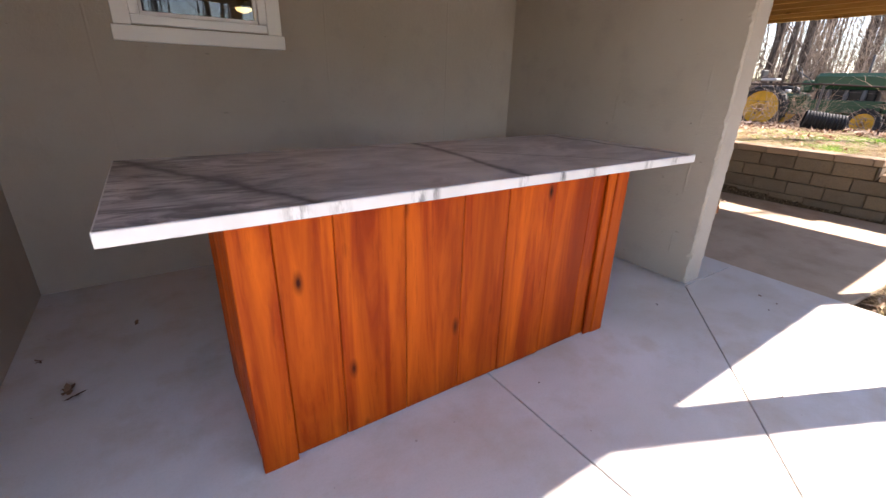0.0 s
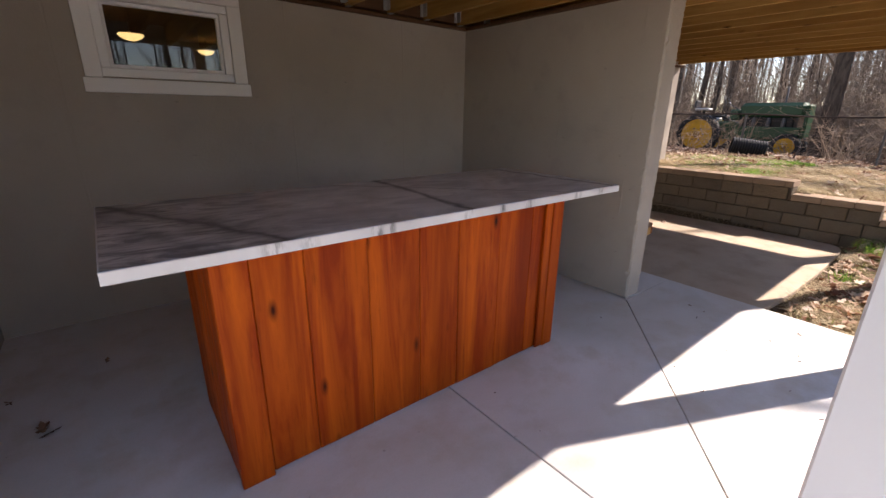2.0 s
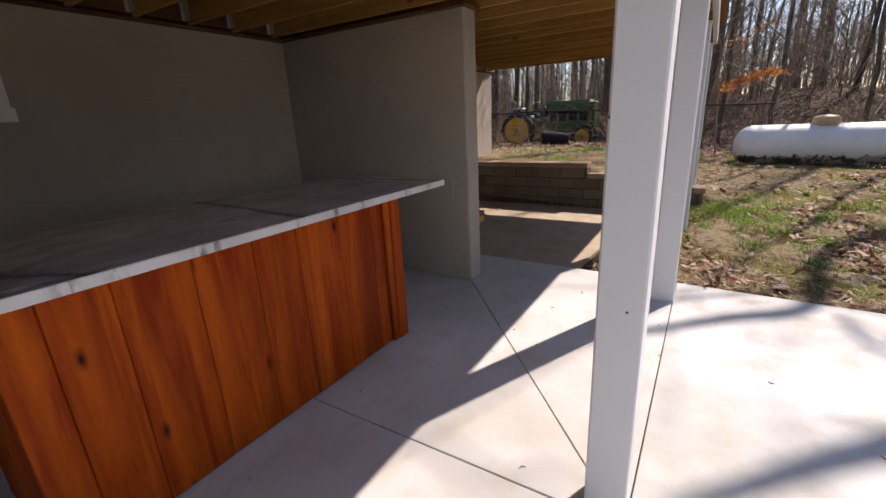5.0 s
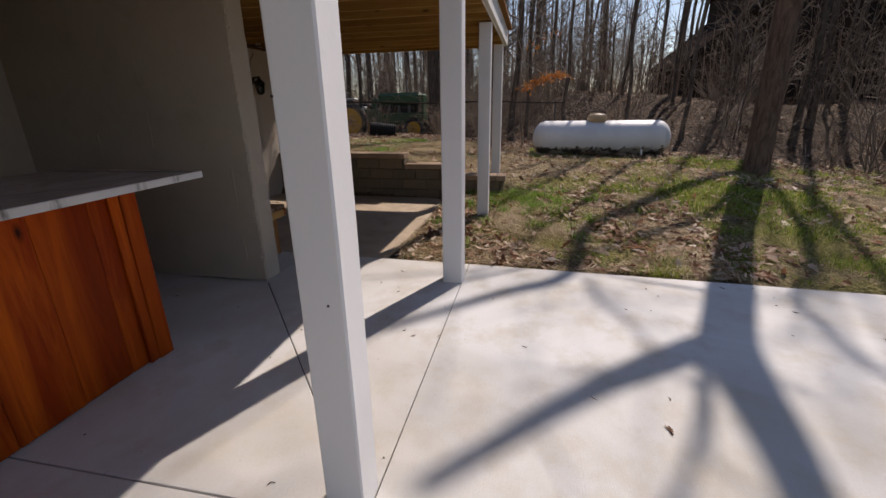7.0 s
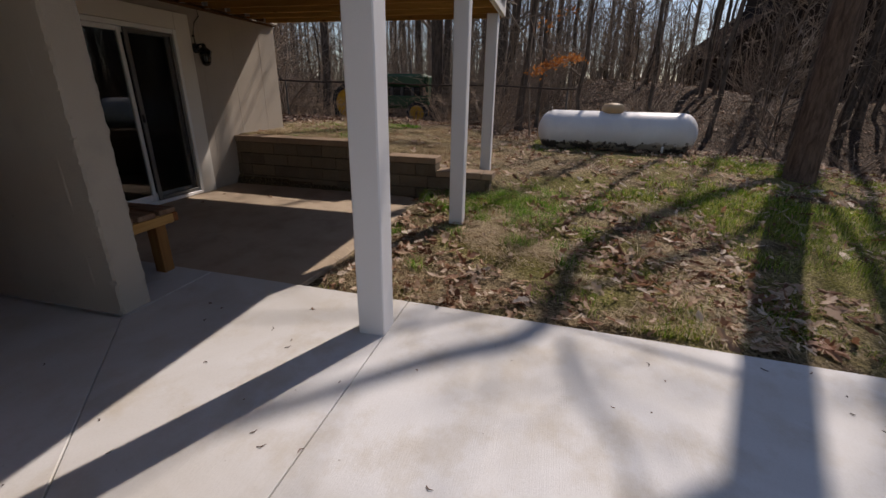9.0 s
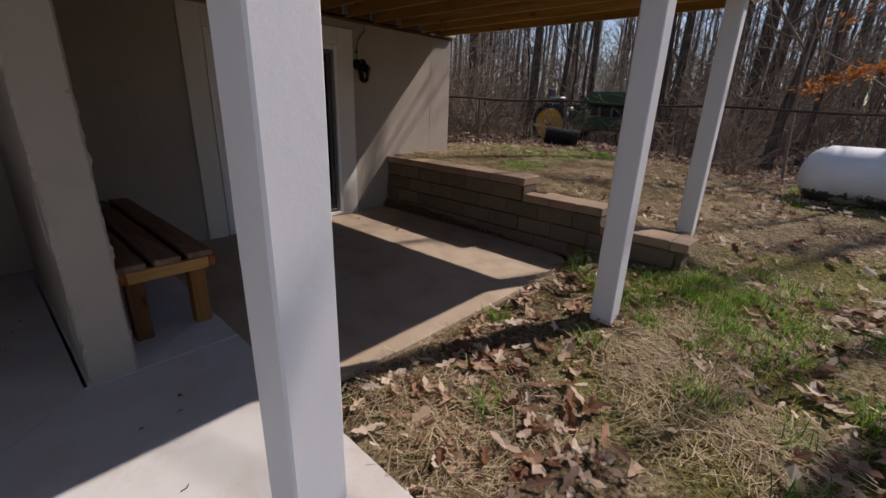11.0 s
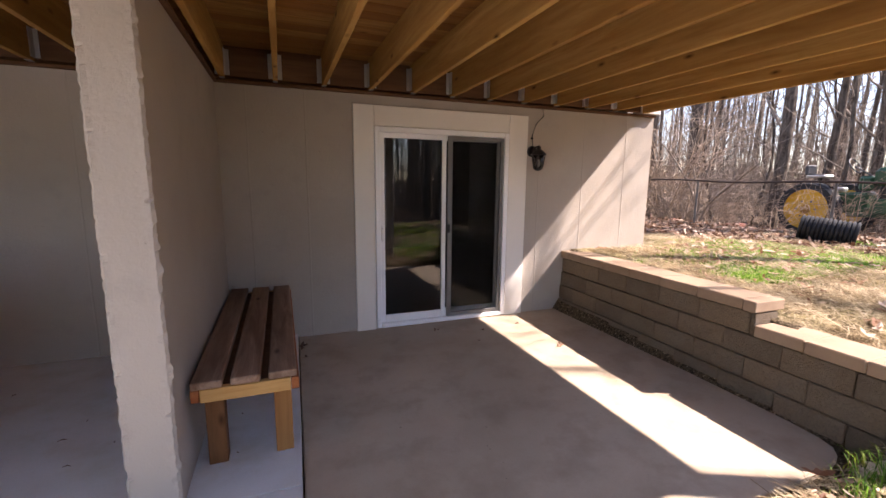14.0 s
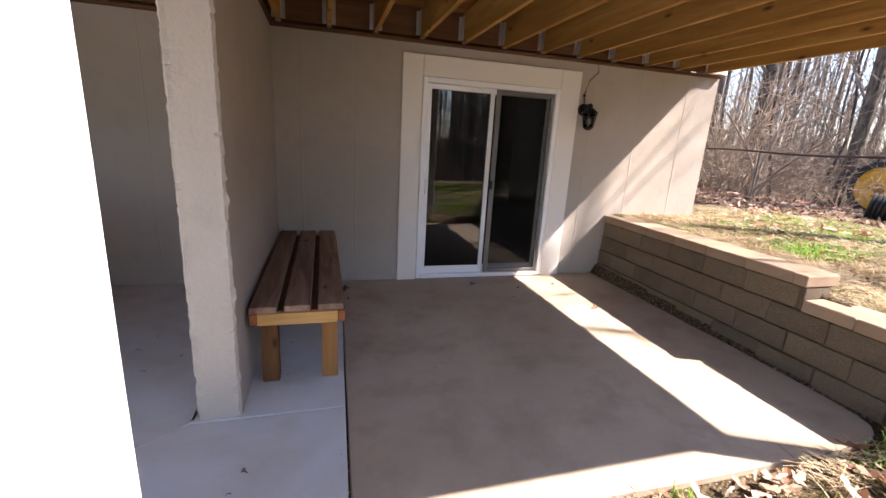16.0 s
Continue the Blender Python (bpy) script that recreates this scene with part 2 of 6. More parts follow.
def island_material(name, stops, rough=0.8, through=0.0):
    """Many small loose pieces, each with a tone of its own."""
    m = Mat(name, rough, spec=0.2)
    r = m.node("NewGeometry").outputs["Random Per Island"]
    col = m.ramp(r, *stops)
    m.color(m.mix(m.math("MULTIPLY", m.noise(m.coords(), 60, 3), 0.35), col, tuple(x * 0.5 for x in stops[0][1])))
    if through:
        mixer, thin = m.node("MixShader"), m.node("BsdfTranslucent")
        mixer.inputs[0].default_value = through
        m.put(thin.inputs[0], col)
        m.t.links.new(m.b.outputs[0], mixer.inputs[1])
        m.t.links.new(thin.outputs[0], mixer.inputs[2])
        m.t.links.new(mixer.outputs[0], m.t.nodes["Material Output"].inputs[0])
    return m.m


def bark_material(name, lo, hi):
    m = Mat(name, 0.95, spec=0.1)
    v = m.coords((1, 1, 0.22), rand=True)
    ridge, fine = m.noise(v, 17, 5, 0.65, 0.5), m.noise(m.coords(rand=True), 40, 4, 0.7)
    r = m.node("ObjectInfo").outputs["Random"]
    col = m.mix(m.ramp(ridge, (0.36, 0.0), (0.62, 1.0)), lo, hi)
    col = m.mix(m.math("MULTIPLY", r, 0.55), col, lo)
    m.color(m.mix(m.math("MULTIPLY", fine, 0.3), col, lo))
    m.bump(ridge, 0.9, 0.03)
    return m.m


def block_material():
    m = Mat("retaining_block", 0.95, spec=0.15)
    v = m.coords(world=True)
    mid, fine = m.noise(v, 6, 5, 0.6), m.noise(v, 70, 6, 0.75)
    r = m.node("ObjectInfo").outputs["Random"]
    col = m.mix(r, (0.145, 0.112, 0.078), (0.255, 0.188, 0.122))
    col = m.mix(m.ramp(mid, (0.35, 0.0), (0.75, 0.8)), col, (0.22, 0.178, 0.13))
    m.color(m.mix(m.ramp(fine, (0.45, 0.0), (0.7, 0.7)), col, (0.12, 0.10, 0.078)))
    m.bump(m.math("ADD", m.math("MULTIPLY", mid, 0.8), fine), 1.0, 0.02)
    return m.m


def glass_material():
    m = Mat("window_glass", 0.0)
    t = m.t
    mixer, clear, gloss = m.node("MixShader"), m.node("BsdfTransparent"), m.node("BsdfGlossy")
    clear.inputs[0].default_value = (0.36, 0.39, 0.39, 1)
    gloss.inputs["Roughness"].default_value = 0.0
    fr = m.node("Fresnel")
    fr.inputs[0].default_value = 1.75
    t.links.new(fr.outputs[0], mixer.inputs[0])
    t.links.new(clear.outputs[0], mixer.inputs[1])
    t.links.new(gloss.outputs[0], mixer.inputs[2])
    t.links.new(mixer.outputs[0], t.nodes["Material Output"].inputs[0])
    return m.m


def screen_material():
    """Insect screen: fine dark mesh, half open."""
    m = Mat("insect_screen", 0.9, spec=0.0)
    t = m.t
    mixer, clear = m.node("MixShader"), m.node("BsdfTransparent")
    mixer.inputs[0].default_value = 0.35
    m.color((0.012, 0.012, 0.012))
    t.links.new(clear.outputs[0], mixer.inputs[1])
    t.links.new(m.b.outputs[0], mixer.inputs[2])
    t.links.new(mixer.outputs[0], t.nodes["Material Output"].inputs[0])
    return m.m


def tank_material():
    m = Mat("tank_paint", 0.45, spec=0.5)
    s = m.node("SeparateXYZ")
    v = m.coords()
    m.put(s.inputs[0], v)
    n = m.noise(v, 5, 5, 0.65)
    col = m.mix(m.ramp(m.noise(v, 2, 4), (0.4, 0.0), (0.7, 1.0)), (0.70, 0.70, 0.71), (0.80, 0.80, 0.80))
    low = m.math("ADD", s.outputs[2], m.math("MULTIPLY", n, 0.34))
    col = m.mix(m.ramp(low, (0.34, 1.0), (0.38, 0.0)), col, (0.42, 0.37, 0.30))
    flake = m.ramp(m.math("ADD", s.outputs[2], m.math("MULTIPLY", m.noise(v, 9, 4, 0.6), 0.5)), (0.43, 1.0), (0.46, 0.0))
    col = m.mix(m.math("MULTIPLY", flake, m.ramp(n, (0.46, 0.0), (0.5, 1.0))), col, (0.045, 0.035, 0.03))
    m.color(m.mix(m.math("MULTIPLY", m.noise(v, 30, 4), 0.15), col, (0.4, 0.37, 0.33)))
    return m.m


PARGE = parge_material()
SLAB = concrete_material("pale_slab", (0.51, 0.485, 0.445), (0.65, 0.648, 0.648), (0.48, 0.428, 0.35))
PATIO = concrete_material("tan_patio", (0.375, 0.29, 0.205), (0.465, 0.37, 0.272), (0.30, 0.225, 0.158), 0.8, 0.5)
JOINT = plain("joint_dirt", (0.05, 0.045, 0.04), 0.95).m
STAINED = wood_material("orange_stained_wood", (0.045, 0.0045, 0.0005), (0.27, 0.030, 0.0014), (0.55, 0.105, 0.005), "z", 0.55, 1.0, 0.9)
TREATED_Y = wood_material("treated_joist", (0.15, 0.06, 0.014), (0.33, 0.175, 0.046), (0.50, 0.30, 0.095), "y", 0.75, 1.0)
TREATED_X = wood_material("treated_board", (0.12, 0.042, 0.010), (0.27, 0.125, 0.034), (0.40, 0.22, 0.072), "x", 0.75, 1.0, 1.0, 0.8)
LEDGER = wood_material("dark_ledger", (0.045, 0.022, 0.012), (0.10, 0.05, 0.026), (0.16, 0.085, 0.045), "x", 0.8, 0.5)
BENCH_TOP = wood_material("weathered_plank", (0.055, 0.026, 0.014), (0.19, 0.108, 0.066), (0.36, 0.245, 0.17), "y", 0.7, 0.9, 1.3)
LEG_OLD = wood_material("stained_leg", (0.03, 0.012, 0.005), (0.125, 0.052, 0.020), (0.23, 0.11, 0.045), "z", 0.7, 1.0)
BENCH_RED = wood_material("reddish_side", (0.09, 0.026, 0.010), (0.24, 0.075, 0.026), (0.36, 0.14, 0.055), "y", 0.65, 0.4)
BENCH_END = wood_material("fresh_pine_end", (0.22, 0.10, 0.03), (0.42, 0.225, 0.072), (0.54, 0.325, 0.12), "x", 0.6, 0.6)
BENCH_LEG = wood_material("pine_leg", (0.09, 0.036, 0.012), (0.24, 0.105, 0.035), (0.37, 0.19, 0.068), "z", 0.65, 0.8)
WHITE = plain("white_paint", (0.80, 0.79, 0.77), 0.5, vary=0.03, bump=0.15, rand=True).m
POST = plain("post_paint", (0.72, 0.715, 0.72), 0.55, vary=0.04, scale=9, bump=0.3, rand=True).m
VINYL = plain("white_vinyl", (0.82, 0.82, 0.81), 0.35, vary=0.02, bump=0.0).m
TRIM = plain("cream_trim", (0.74, 0.70, 0.63), 0.6, vary=0.03, bump=0.15).m
GREYMETAL = plain("grey_screen_frame", (0.16, 0.155, 0.15), 0.5, 0.3).m
BLACK = plain("black_metal", (0.012, 0.012, 0.012), 0.45, 0.4).m
GALV = plain("galvanised", (0.55, 0.55, 0.56), 0.42, 0.85, rand=True).m
GLASS = glass_material()
SCREEN = screen_material()
TOP = marble_material()
EDGE = marble_edge_material()
GROUND = ground_material()
BLOCK = block_material()
CAP = concrete_material("cap_stone", (0.27, 0.188, 0.122), (0.36, 0.26, 0.178), (0.22, 0.155, 0.105), 0.9, 0.2)
BARK = bark_material("grey_bark", (0.06, 0.046, 0.036), (0.235, 0.188, 0.148))
BIGBARK = bark_material("brown_bark", (0.085, 0.056, 0.042), (0.23, 0.158, 0.118))
TWIG = plain("twig_bark", (0.24, 0.185, 0.14), 0.9, vary=0.4, bump=0, rand=True).m
TANTWIG = plain("tan_twig", (0.36, 0.265, 0.185), 0.85, vary=0.35, bump=0, rand=True).m
GRASS = island_material("grass_blades", ((0.0, (0.07, 0.11, 0.012)), (0.4, (0.22, 0.30, 0.028)), (0.75, (0.45, 0.49, 0.07)), (1.0, (0.74, 0.63, 0.32))), 0.6, 0.45)
TUFT = island_material("tuft_blades", ((0.0, (0.05, 0.12, 0.014)), (0.45, (0.16, 0.34, 0.03)), (0.85, (0.34, 0.54, 0.07)), (1.0, (0.70, 0.62, 0.30))), 0.5, 0.4)
LITTER = island_material("wood_litter", ((0.0, (0.07, 0.032, 0.018)), (0.35, (0.20, 0.105, 0.06)), (0.7, (0.38, 0.24, 0.16)), (1.0, (0.62, 0.47, 0.36))), 0.6, 0.2)
STRAW = island_material("straw", ((0.0, (0.16, 0.10, 0.05)), (0.4, (0.47, 0.36, 0.21)), (1.0, (0.84, 0.71, 0.48))), 0.7, 0.3)
DARKLEAF = island_material("dark_leaves", ((0.0, (0.05, 0.026, 0.016)), (0.5, (0.12, 0.06, 0.036)), (1.0, (0.26, 0.15, 0.09))), 0.65)
LEAVES = island_material("dead_leaves", ((0.0, (0.14, 0.058, 0.03)), (0.2, (0.30, 0.145, 0.08)), (0.45, (0.50, 0.32, 0.205)), (0.75, (0.68, 0.51, 0.37)), (1.0, (0.85, 0.72, 0.58))), 0.6, 0.3)
BEECH = island_material("orange_leaves", ((0.0, (0.36, 0.12, 0.03)), (0.5, (0.52, 0.20, 0.05)), (1.0, (0.66, 0.32, 0.11))), 0.7, 0.4)
TANK = tank_material()
DOME = plain("tan_dome", (0.52, 0.36, 0.20), 0.5).m
GREEN = plain("green_paint", (0.013, 0.066, 0.024), 0.45, vary=0.3).m
YELLOW = plain("yellow_paint", (0.62, 0.33, 0.012), 0.65, vary=0.45, scale=24).m
RUSTY = plain("rusty_yellow", (0.34, 0.17, 0.03), 0.7, vary=0.4).m
RUBBER = plain("black_rubber", (0.018, 0.018, 0.018), 0.8).m
PIPE = plain("black_plastic", (0.012, 0.012, 0.013), 0.6, spec=0.3).m
GREY = plain("grey_iron", (0.12, 0.115, 0.11), 0.6, 0.5).m
PALEMETAL = plain("pale_metal", (0.55, 0.54, 0.52), 0.4, 0.6).m
BRICKRED = plain("red_brick", (0.34, 0.13, 0.085), 0.9).m
SIDING = plain("dark_siding", (0.05, 0.036, 0.029), 0.95, vary=0.3, spec=0.05).m
ROOFING = plain("dark_shingle", (0.038, 0.030, 0.027), 1.0, vary=0.3, spec=0.0).m
ROOMWALL = plain("room_wall", (0.30, 0.27, 0.23), 0.8).m
ROOMFLOOR = plain("room_floor", (0.10, 0.075, 0.055), 0.6).m
RAFTER = wood_material("room_rafter", (0.08, 0.045, 0.02), (0.16, 0.095, 0.045), (0.22, 0.14, 0.07), "y", 0.7, 0.5)
lampmat = Mat("lit_bowl", 0.4)
lampmat.color((0.9, 0.75, 0.5))
lampmat.b.inputs["Emission Color"].default_value = (1.0, 0.62, 0.24, 1)
lampmat.b.inputs["Emission Strength"].default_value = 3.2
BOWL = lampmat.m


# ---- mesh helpers ----
def place_of(ob):
    v = Vector((0, 0, 0))
    while ob is not None:
        v += ob.location
        ob = ob.parent
    return v


def mesh_of(name, bm, material):
    me = bpy.data.meshes.new(name)
    bm.to_mesh(me)
    bm.free()
    me.materials.append(material)
    return me


def thing(name, loc, label, category, group="", kind=""):
    e = new(name)
    e.location = loc
    e.empty_display_size = 0.1
    return tagged(e, label, category, group, kind)


def part(name, bm, material, parent, label="", smooth=False):
    """One mesh, given in world coordinates, as a part under a thing or under another part."""
    if smooth:
        for f in bm.faces:
            f.smooth = True
    if parent is not None:
        bmesh.ops.translate(bm, verts=bm.verts, vec=-place_of(parent))
    ob = new(name, mesh_of(name, bm, material))
    ob.parent = parent
    return tagged(ob, label)


def box(x0, x1, y0, y1, z0, z1, bevel=0.0, bm=None, turn=None):
    out = bm or bmesh.new()
    b = bmesh.new()
    bmesh.ops.create_cube(b, size=1.0)
    bmesh.ops.scale(b, vec=(x1 - x0, y1 - y0, z1 - z0), verts=b.verts)
    if bevel:
        bmesh.ops.bevel(b, geom=b.edges[:], offset=bevel, segments=1, affect="EDGES")
    if turn is not None:
        bmesh.ops.transform(b, matrix=turn, verts=b.verts)
    bmesh.ops.translate(b, verts=b.verts, vec=((x0 + x1) / 2, (y0 + y1) / 2, (z0 + z1) / 2))
    me = bpy.data.meshes.new("tmp")
    b.to_mesh(me)
    b.free()
    out.from_mesh(me)
    bpy.data.meshes.remove(me)
    return out


def prism(points, z0, z1, bevel=0.0):
    """An upright prism on a polygon given counter-clockwise."""
    bm = bmesh.new()
    vs = [bm.verts.new((x, y, z0)) for x, y in points]
    f = bm.faces.new(vs)
    r = bmesh.ops.extrude_face_region(bm, geom=[f])
    bmesh.ops.translate(bm, verts=[v for v in r["geom"] if isinstance(v, bmesh.types.BMVert)], vec=(0, 0, z1 - z0))
    bmesh.ops.recalc_face_normals(bm, faces=bm.faces)
    if bevel:
        top = [e for e in bm.edges if all(abs(v.co.z - z1) < 1e-5 for v in e.verts)]
        bmesh.ops.bevel(bm, geom=top, offset=bevel, segments=1, affect="EDGES")
    return bm


def shrink(points, d):
    """A convex counter-clockwise polygon moved in by d on every side."""
    out, n = [], len(points)
    for i in range(n):
        a, b, c = (Vector(points[k % n]) for k in (i - 1, i, i + 1))
        u, w = (b - a).normalized(), (c - b).normalized()
        nu, nw = Vector((-u.y, u.x)), Vector((-w.y, w.x))
        k = nu + nw
        out.append(tuple(b + k * (d / max(0.2, k.dot(nu)))))
    return out


def lathe(profile, sides=24, axis="z", at=(0, 0, 0), bm=None):
    """A turned shape from (radius, height) pairs about an axis."""
    bm = bm or bmesh.new()
    rings = []
    for r, h in profile:
        ring = []
        for i in range(sides):
            a = 2 * math.pi * i / sides
            p = {"z": (r * math.cos(a), r * math.sin(a), h), "y": (r * math.sin(a), h, r * math.cos(a)), "x": (h, r * math.cos(a), r * math.sin(a))}[axis]
            ring.append(bm.verts.new((p[0] + at[0], p[1] + at[1], p[2] + at[2])))
        rings.append(ring)
    for a, b in zip(rings, rings[1:]):
        for i in range(sides):
            j = (i + 1) % sides
            bm.faces.new((a[i], a[j], b[j], b[i]))
    for ring, flip in ((rings[0], True), (rings[-1], False)):
        bm.faces.new(ring[::-1] if flip else ring)
    bmesh.ops.recalc_face_normals(bm, faces=bm.faces)
    return bm


class Soup:
    """Vertices and faces gathered for one mesh of many tubes or blades."""

    def __init__(self):
        self.v, self.f = [], []

    def tube(self, pts, radii, sides=5, cap=False):
        pts = [Vector(p) for p in pts]
        base = len(self.v)
        for i, (p, r) in enumerate(zip(pts, radii)):
            d = (pts[min(i + 1, len(pts) - 1)] - pts[max(i - 1, 0)]).normalized()
            u = d.orthogonal().normalized() if abs(d.z) > 0.99 else d.cross(Vector((0, 0, 1))).normalized()
            w = d.cross(u)
            for k in range(sides):
                a = 2 * math.pi * k / sides
                self.v.append(tuple(p + (u * math.cos(a) + w * math.sin(a)) * r))
        for i in range(len(pts) - 1):
            for k in range(sides):
                j = (k + 1) % sides
                a = base + i * sides
                self.f.append((a + k, a + j, a + sides + j, a + sides + k))
        if cap:
            self.f.append(tuple(base + (len(pts) - 1) * sides + k for k in range(sides)))

    def mesh(self, name, material, smooth=True):
        me = bpy.data.meshes.new(name)
        me.from_pydata(self.v, [], self.f)
        me.materials.append(material)
        if smooth:
            me.polygons.foreach_set("use_smooth", [True] * len(me.polygons))
        me.update()
        return me


def soup_part(name, soup, material, parent, label="", smooth=True):
    if parent is not None:
        o = place_of(parent)
        soup.v = [(a - o.x, b - o.y, c - o.z) for a, b, c in soup.v]
    ob = new(name, soup.mesh(name, material, smooth))
    ob.parent = parent
    return tagged(ob, label)


def ss(a, b, x):
    t = np.clip((x - a) / (b - a), 0.0, 1.0)
    return t * t * (3 - 2 * t)


def ground_height(x, y):
    """The lawn, the terrace behind the retaining wall and the wooded bank."""
    x, y = np.asarray(x, float), np.asarray(y, float)
    z = -0.035 + 0.30 * ss(4.6, 10.4, x) * (1 - 0.55 * ss(-2.6, -6.5, y))
    z = z - 0.45 * ss(-4.8, -10, y) * ss(4.5, 9, x)
    terrace = np.interp(y, [-1.0, -0.05, 0.7, 1.0, 1.7, 3.8, 8.0], [0.02, 0.20, 0.30, 0.42, 0.56, 0.66, 0.62])
    w = ss(6.98, 7.08, x) * ss(-1.0, -0.1, y)
    z = z * (1 - w) + np.maximum(z, terrace - 0.02 * ss(8, 14, x)) * w
    south = ss(0.5, -2.5, y)
    z = z + 1.5 * (ss(17, 38, x) * (1 - south) + 1.1 * ss(12.3, 22, x) * south) + 1.2 * ss(40, 90, x) - 0.35 * ss(11, 14, x) * (1 - ss(15, 19, x)) * ss(0, -3, y)
    z = z - 0.45 * ss(12.2, 15.0, x) * ss(0.5, 2.6, y) * (1 - ss(19, 27, x))
    under = (1 - ss(3.78, 3.84, x)) * ss(-3.5, -3.42, y) + ss(3.0, 3.2, y) * (1 - ss(6.7, 6.8, x))
    under = np.maximum(under, ss(0.95, 1.05, y) * (1 - ss(6.55, 6.7, x)))
    z = np.where((y > 0.80) & (x < 6.94), np.minimum(z, -0.065), z)
    z = np.where(np.clip(under, 0, 1) > 0.5, -0.16, z)
    return np.where((y > 3.9) & (x < 8.15), -0.16, z)


def gz(x, y):
    return float(ground_height(x, y))

# ---- ground ----
def build_ground():
    def axis(fine0, fine1, step, lo, hi):
        a = list(np.arange(fine0, fine1, step))
        p, s = fine1, step
        while p < hi:
            a.append(p)
            s *= 1.22
            p += s
        p, s = fine0, step
        left = []
        while p > lo:
            s *= 1.22
            p -= s
            left.append(p)
        return np.array(left[::-1] + a + [hi])

    xs, ys = axis(3.5, 18, 0.14, -900, 1400), axis(-9, 8, 0.14, -1200, 1200)
    xs = np.sort(np.concatenate([xs, [6.94, 6.98, 7.03, 7.08, 3.8, 3.84]]))
    X, Y = np.meshgrid(xs, ys)
    Z = ground_height(X, Y)
    rough = np.array([noise.noise((a * 1.3, b * 1.3, 0.0)) * 0.035 + noise.noise((a * 4, b * 4, 5.0)) * 0.012 for a, b in zip(X.ravel(), Y.ravel())]).reshape(X.shape)
    Z = Z + np.where((Z > -0.06) & (X > 3.95), rough, 0) * np.clip(np.hypot(X - 3.9, Y * 0.3) / 1.0, 0.15, 1)
    nx = len(xs)
    quads = [(r * nx + c, r * nx + c + 1, (r + 1) * nx + c + 1, (r + 1) * nx + c) for r in range(len(ys) - 1) for c in range(nx - 1)]
    me = bpy.data.meshes.new("ground")
    me.from_pydata(np.stack([X.ravel(), Y.ravel(), Z.ravel()], 1).tolist(), [], quads)
    me.materials.append(GROUND)
    me.polygons.foreach_set("use_smooth", [True] * len(me.polygons))
    return tagged(new("ground", me), "patchy lawn with straw, bare soil and leaf litter", "ground", kind="structure")


build_ground()


# ---- house walls ----
def holed_wall(x0, x1, z0, z1, y0, y1, holes):
    """A wall along x with openings right through it."""
    xs = sorted({x0, x1, *[h[0] for h in holes], *[h[1] for h in holes]})
    zs = sorted({z0, z1, *[h[2] for h in holes], *[h[3] for h in holes]})
    solid = lambda i, j: 0 <= i < len(xs) - 1 and 0 <= j < len(zs) - 1 and not any(h[0] <= (xs[i] + xs[i + 1]) / 2 <= h[1] and h[2] <= (zs[j] + zs[j + 1]) / 2 <= h[3] for h in holes)
    bm = bmesh.new()
    quad = lambda *p: bm.faces.new([bm.verts.new(q) for q in p])
    for i in range(len(xs) - 1):
        for j in range(len(zs) - 1):
            if not solid(i, j):
                continue
            a, b, c, d = xs[i], xs[i + 1], zs[j], zs[j + 1]
            quad((a, y0, c), (b, y0, c), (b, y0, d), (a, y0, d))
            quad((b, y1, c), (a, y1, c), (a, y1, d), (b, y1, d))
            if not solid(i - 1, j):
                quad((a, y1, c), (a, y0, c), (a, y0, d), (a, y1, d))
            if not solid(i + 1, j):
                quad((b, y0, c), (b, y1, c), (b, y1, d), (b, y0, d))
            if not solid(i, j - 1):
                quad((a, y1, c), (b, y1, c), (b, y0, c), (a, y0, c))
            if not solid(i, j + 1):
                quad((a, y0, d), (b, y0, d), (b, y1, d), (a, y1, d))
    bmesh.ops.remove_doubles(bm, verts=bm.verts, dist=1e-5)
    return bm


WALL = 3.80
HEAD = 2.275
wall_north = tagged(part("wall_north", holed_wall(-3.0, 8.21, -0.15, 2.25, WALL, WALL + 0.22, [(0.14, 0.93, 1.636, 2.146), (4.755, 6.20, -0.02, 1.965)]), PARGE, None), "parged light grey-beige basement wall", "wall", kind="structure")


def seam(x, z0, z1, w=0.012):
    s = Soup()
    n = 40
    for i in range(n + 1):
        z = z0 + (z1 - z0) * i / n
        k = w * (0.6 + 0.9 * noise.noise((x * 7, 0, z * 9)) ** 2 + 0.3 * random.random())
        o = 0.004 * noise.noise((x, 3, z * 3))
        s.v += [(x - k + o, WALL + 0.001, z), (x + o, WALL - 0.0045, z), (x + k + o, WALL + 0.001, z)]
        if i:
            a = 3 * (i - 1)
            s.f += [(a, a + 1, a + 4, a + 3), (a + 1, a + 2, a + 5, a + 4)]
    return s


for x in (-0.08, 1.35, 2.45, 3.66, 4.14, 6.60, 7.19, 7.80):
    soup_part("form_seam", seam(x, -0.02, 2.24), PARGE, wall_north)


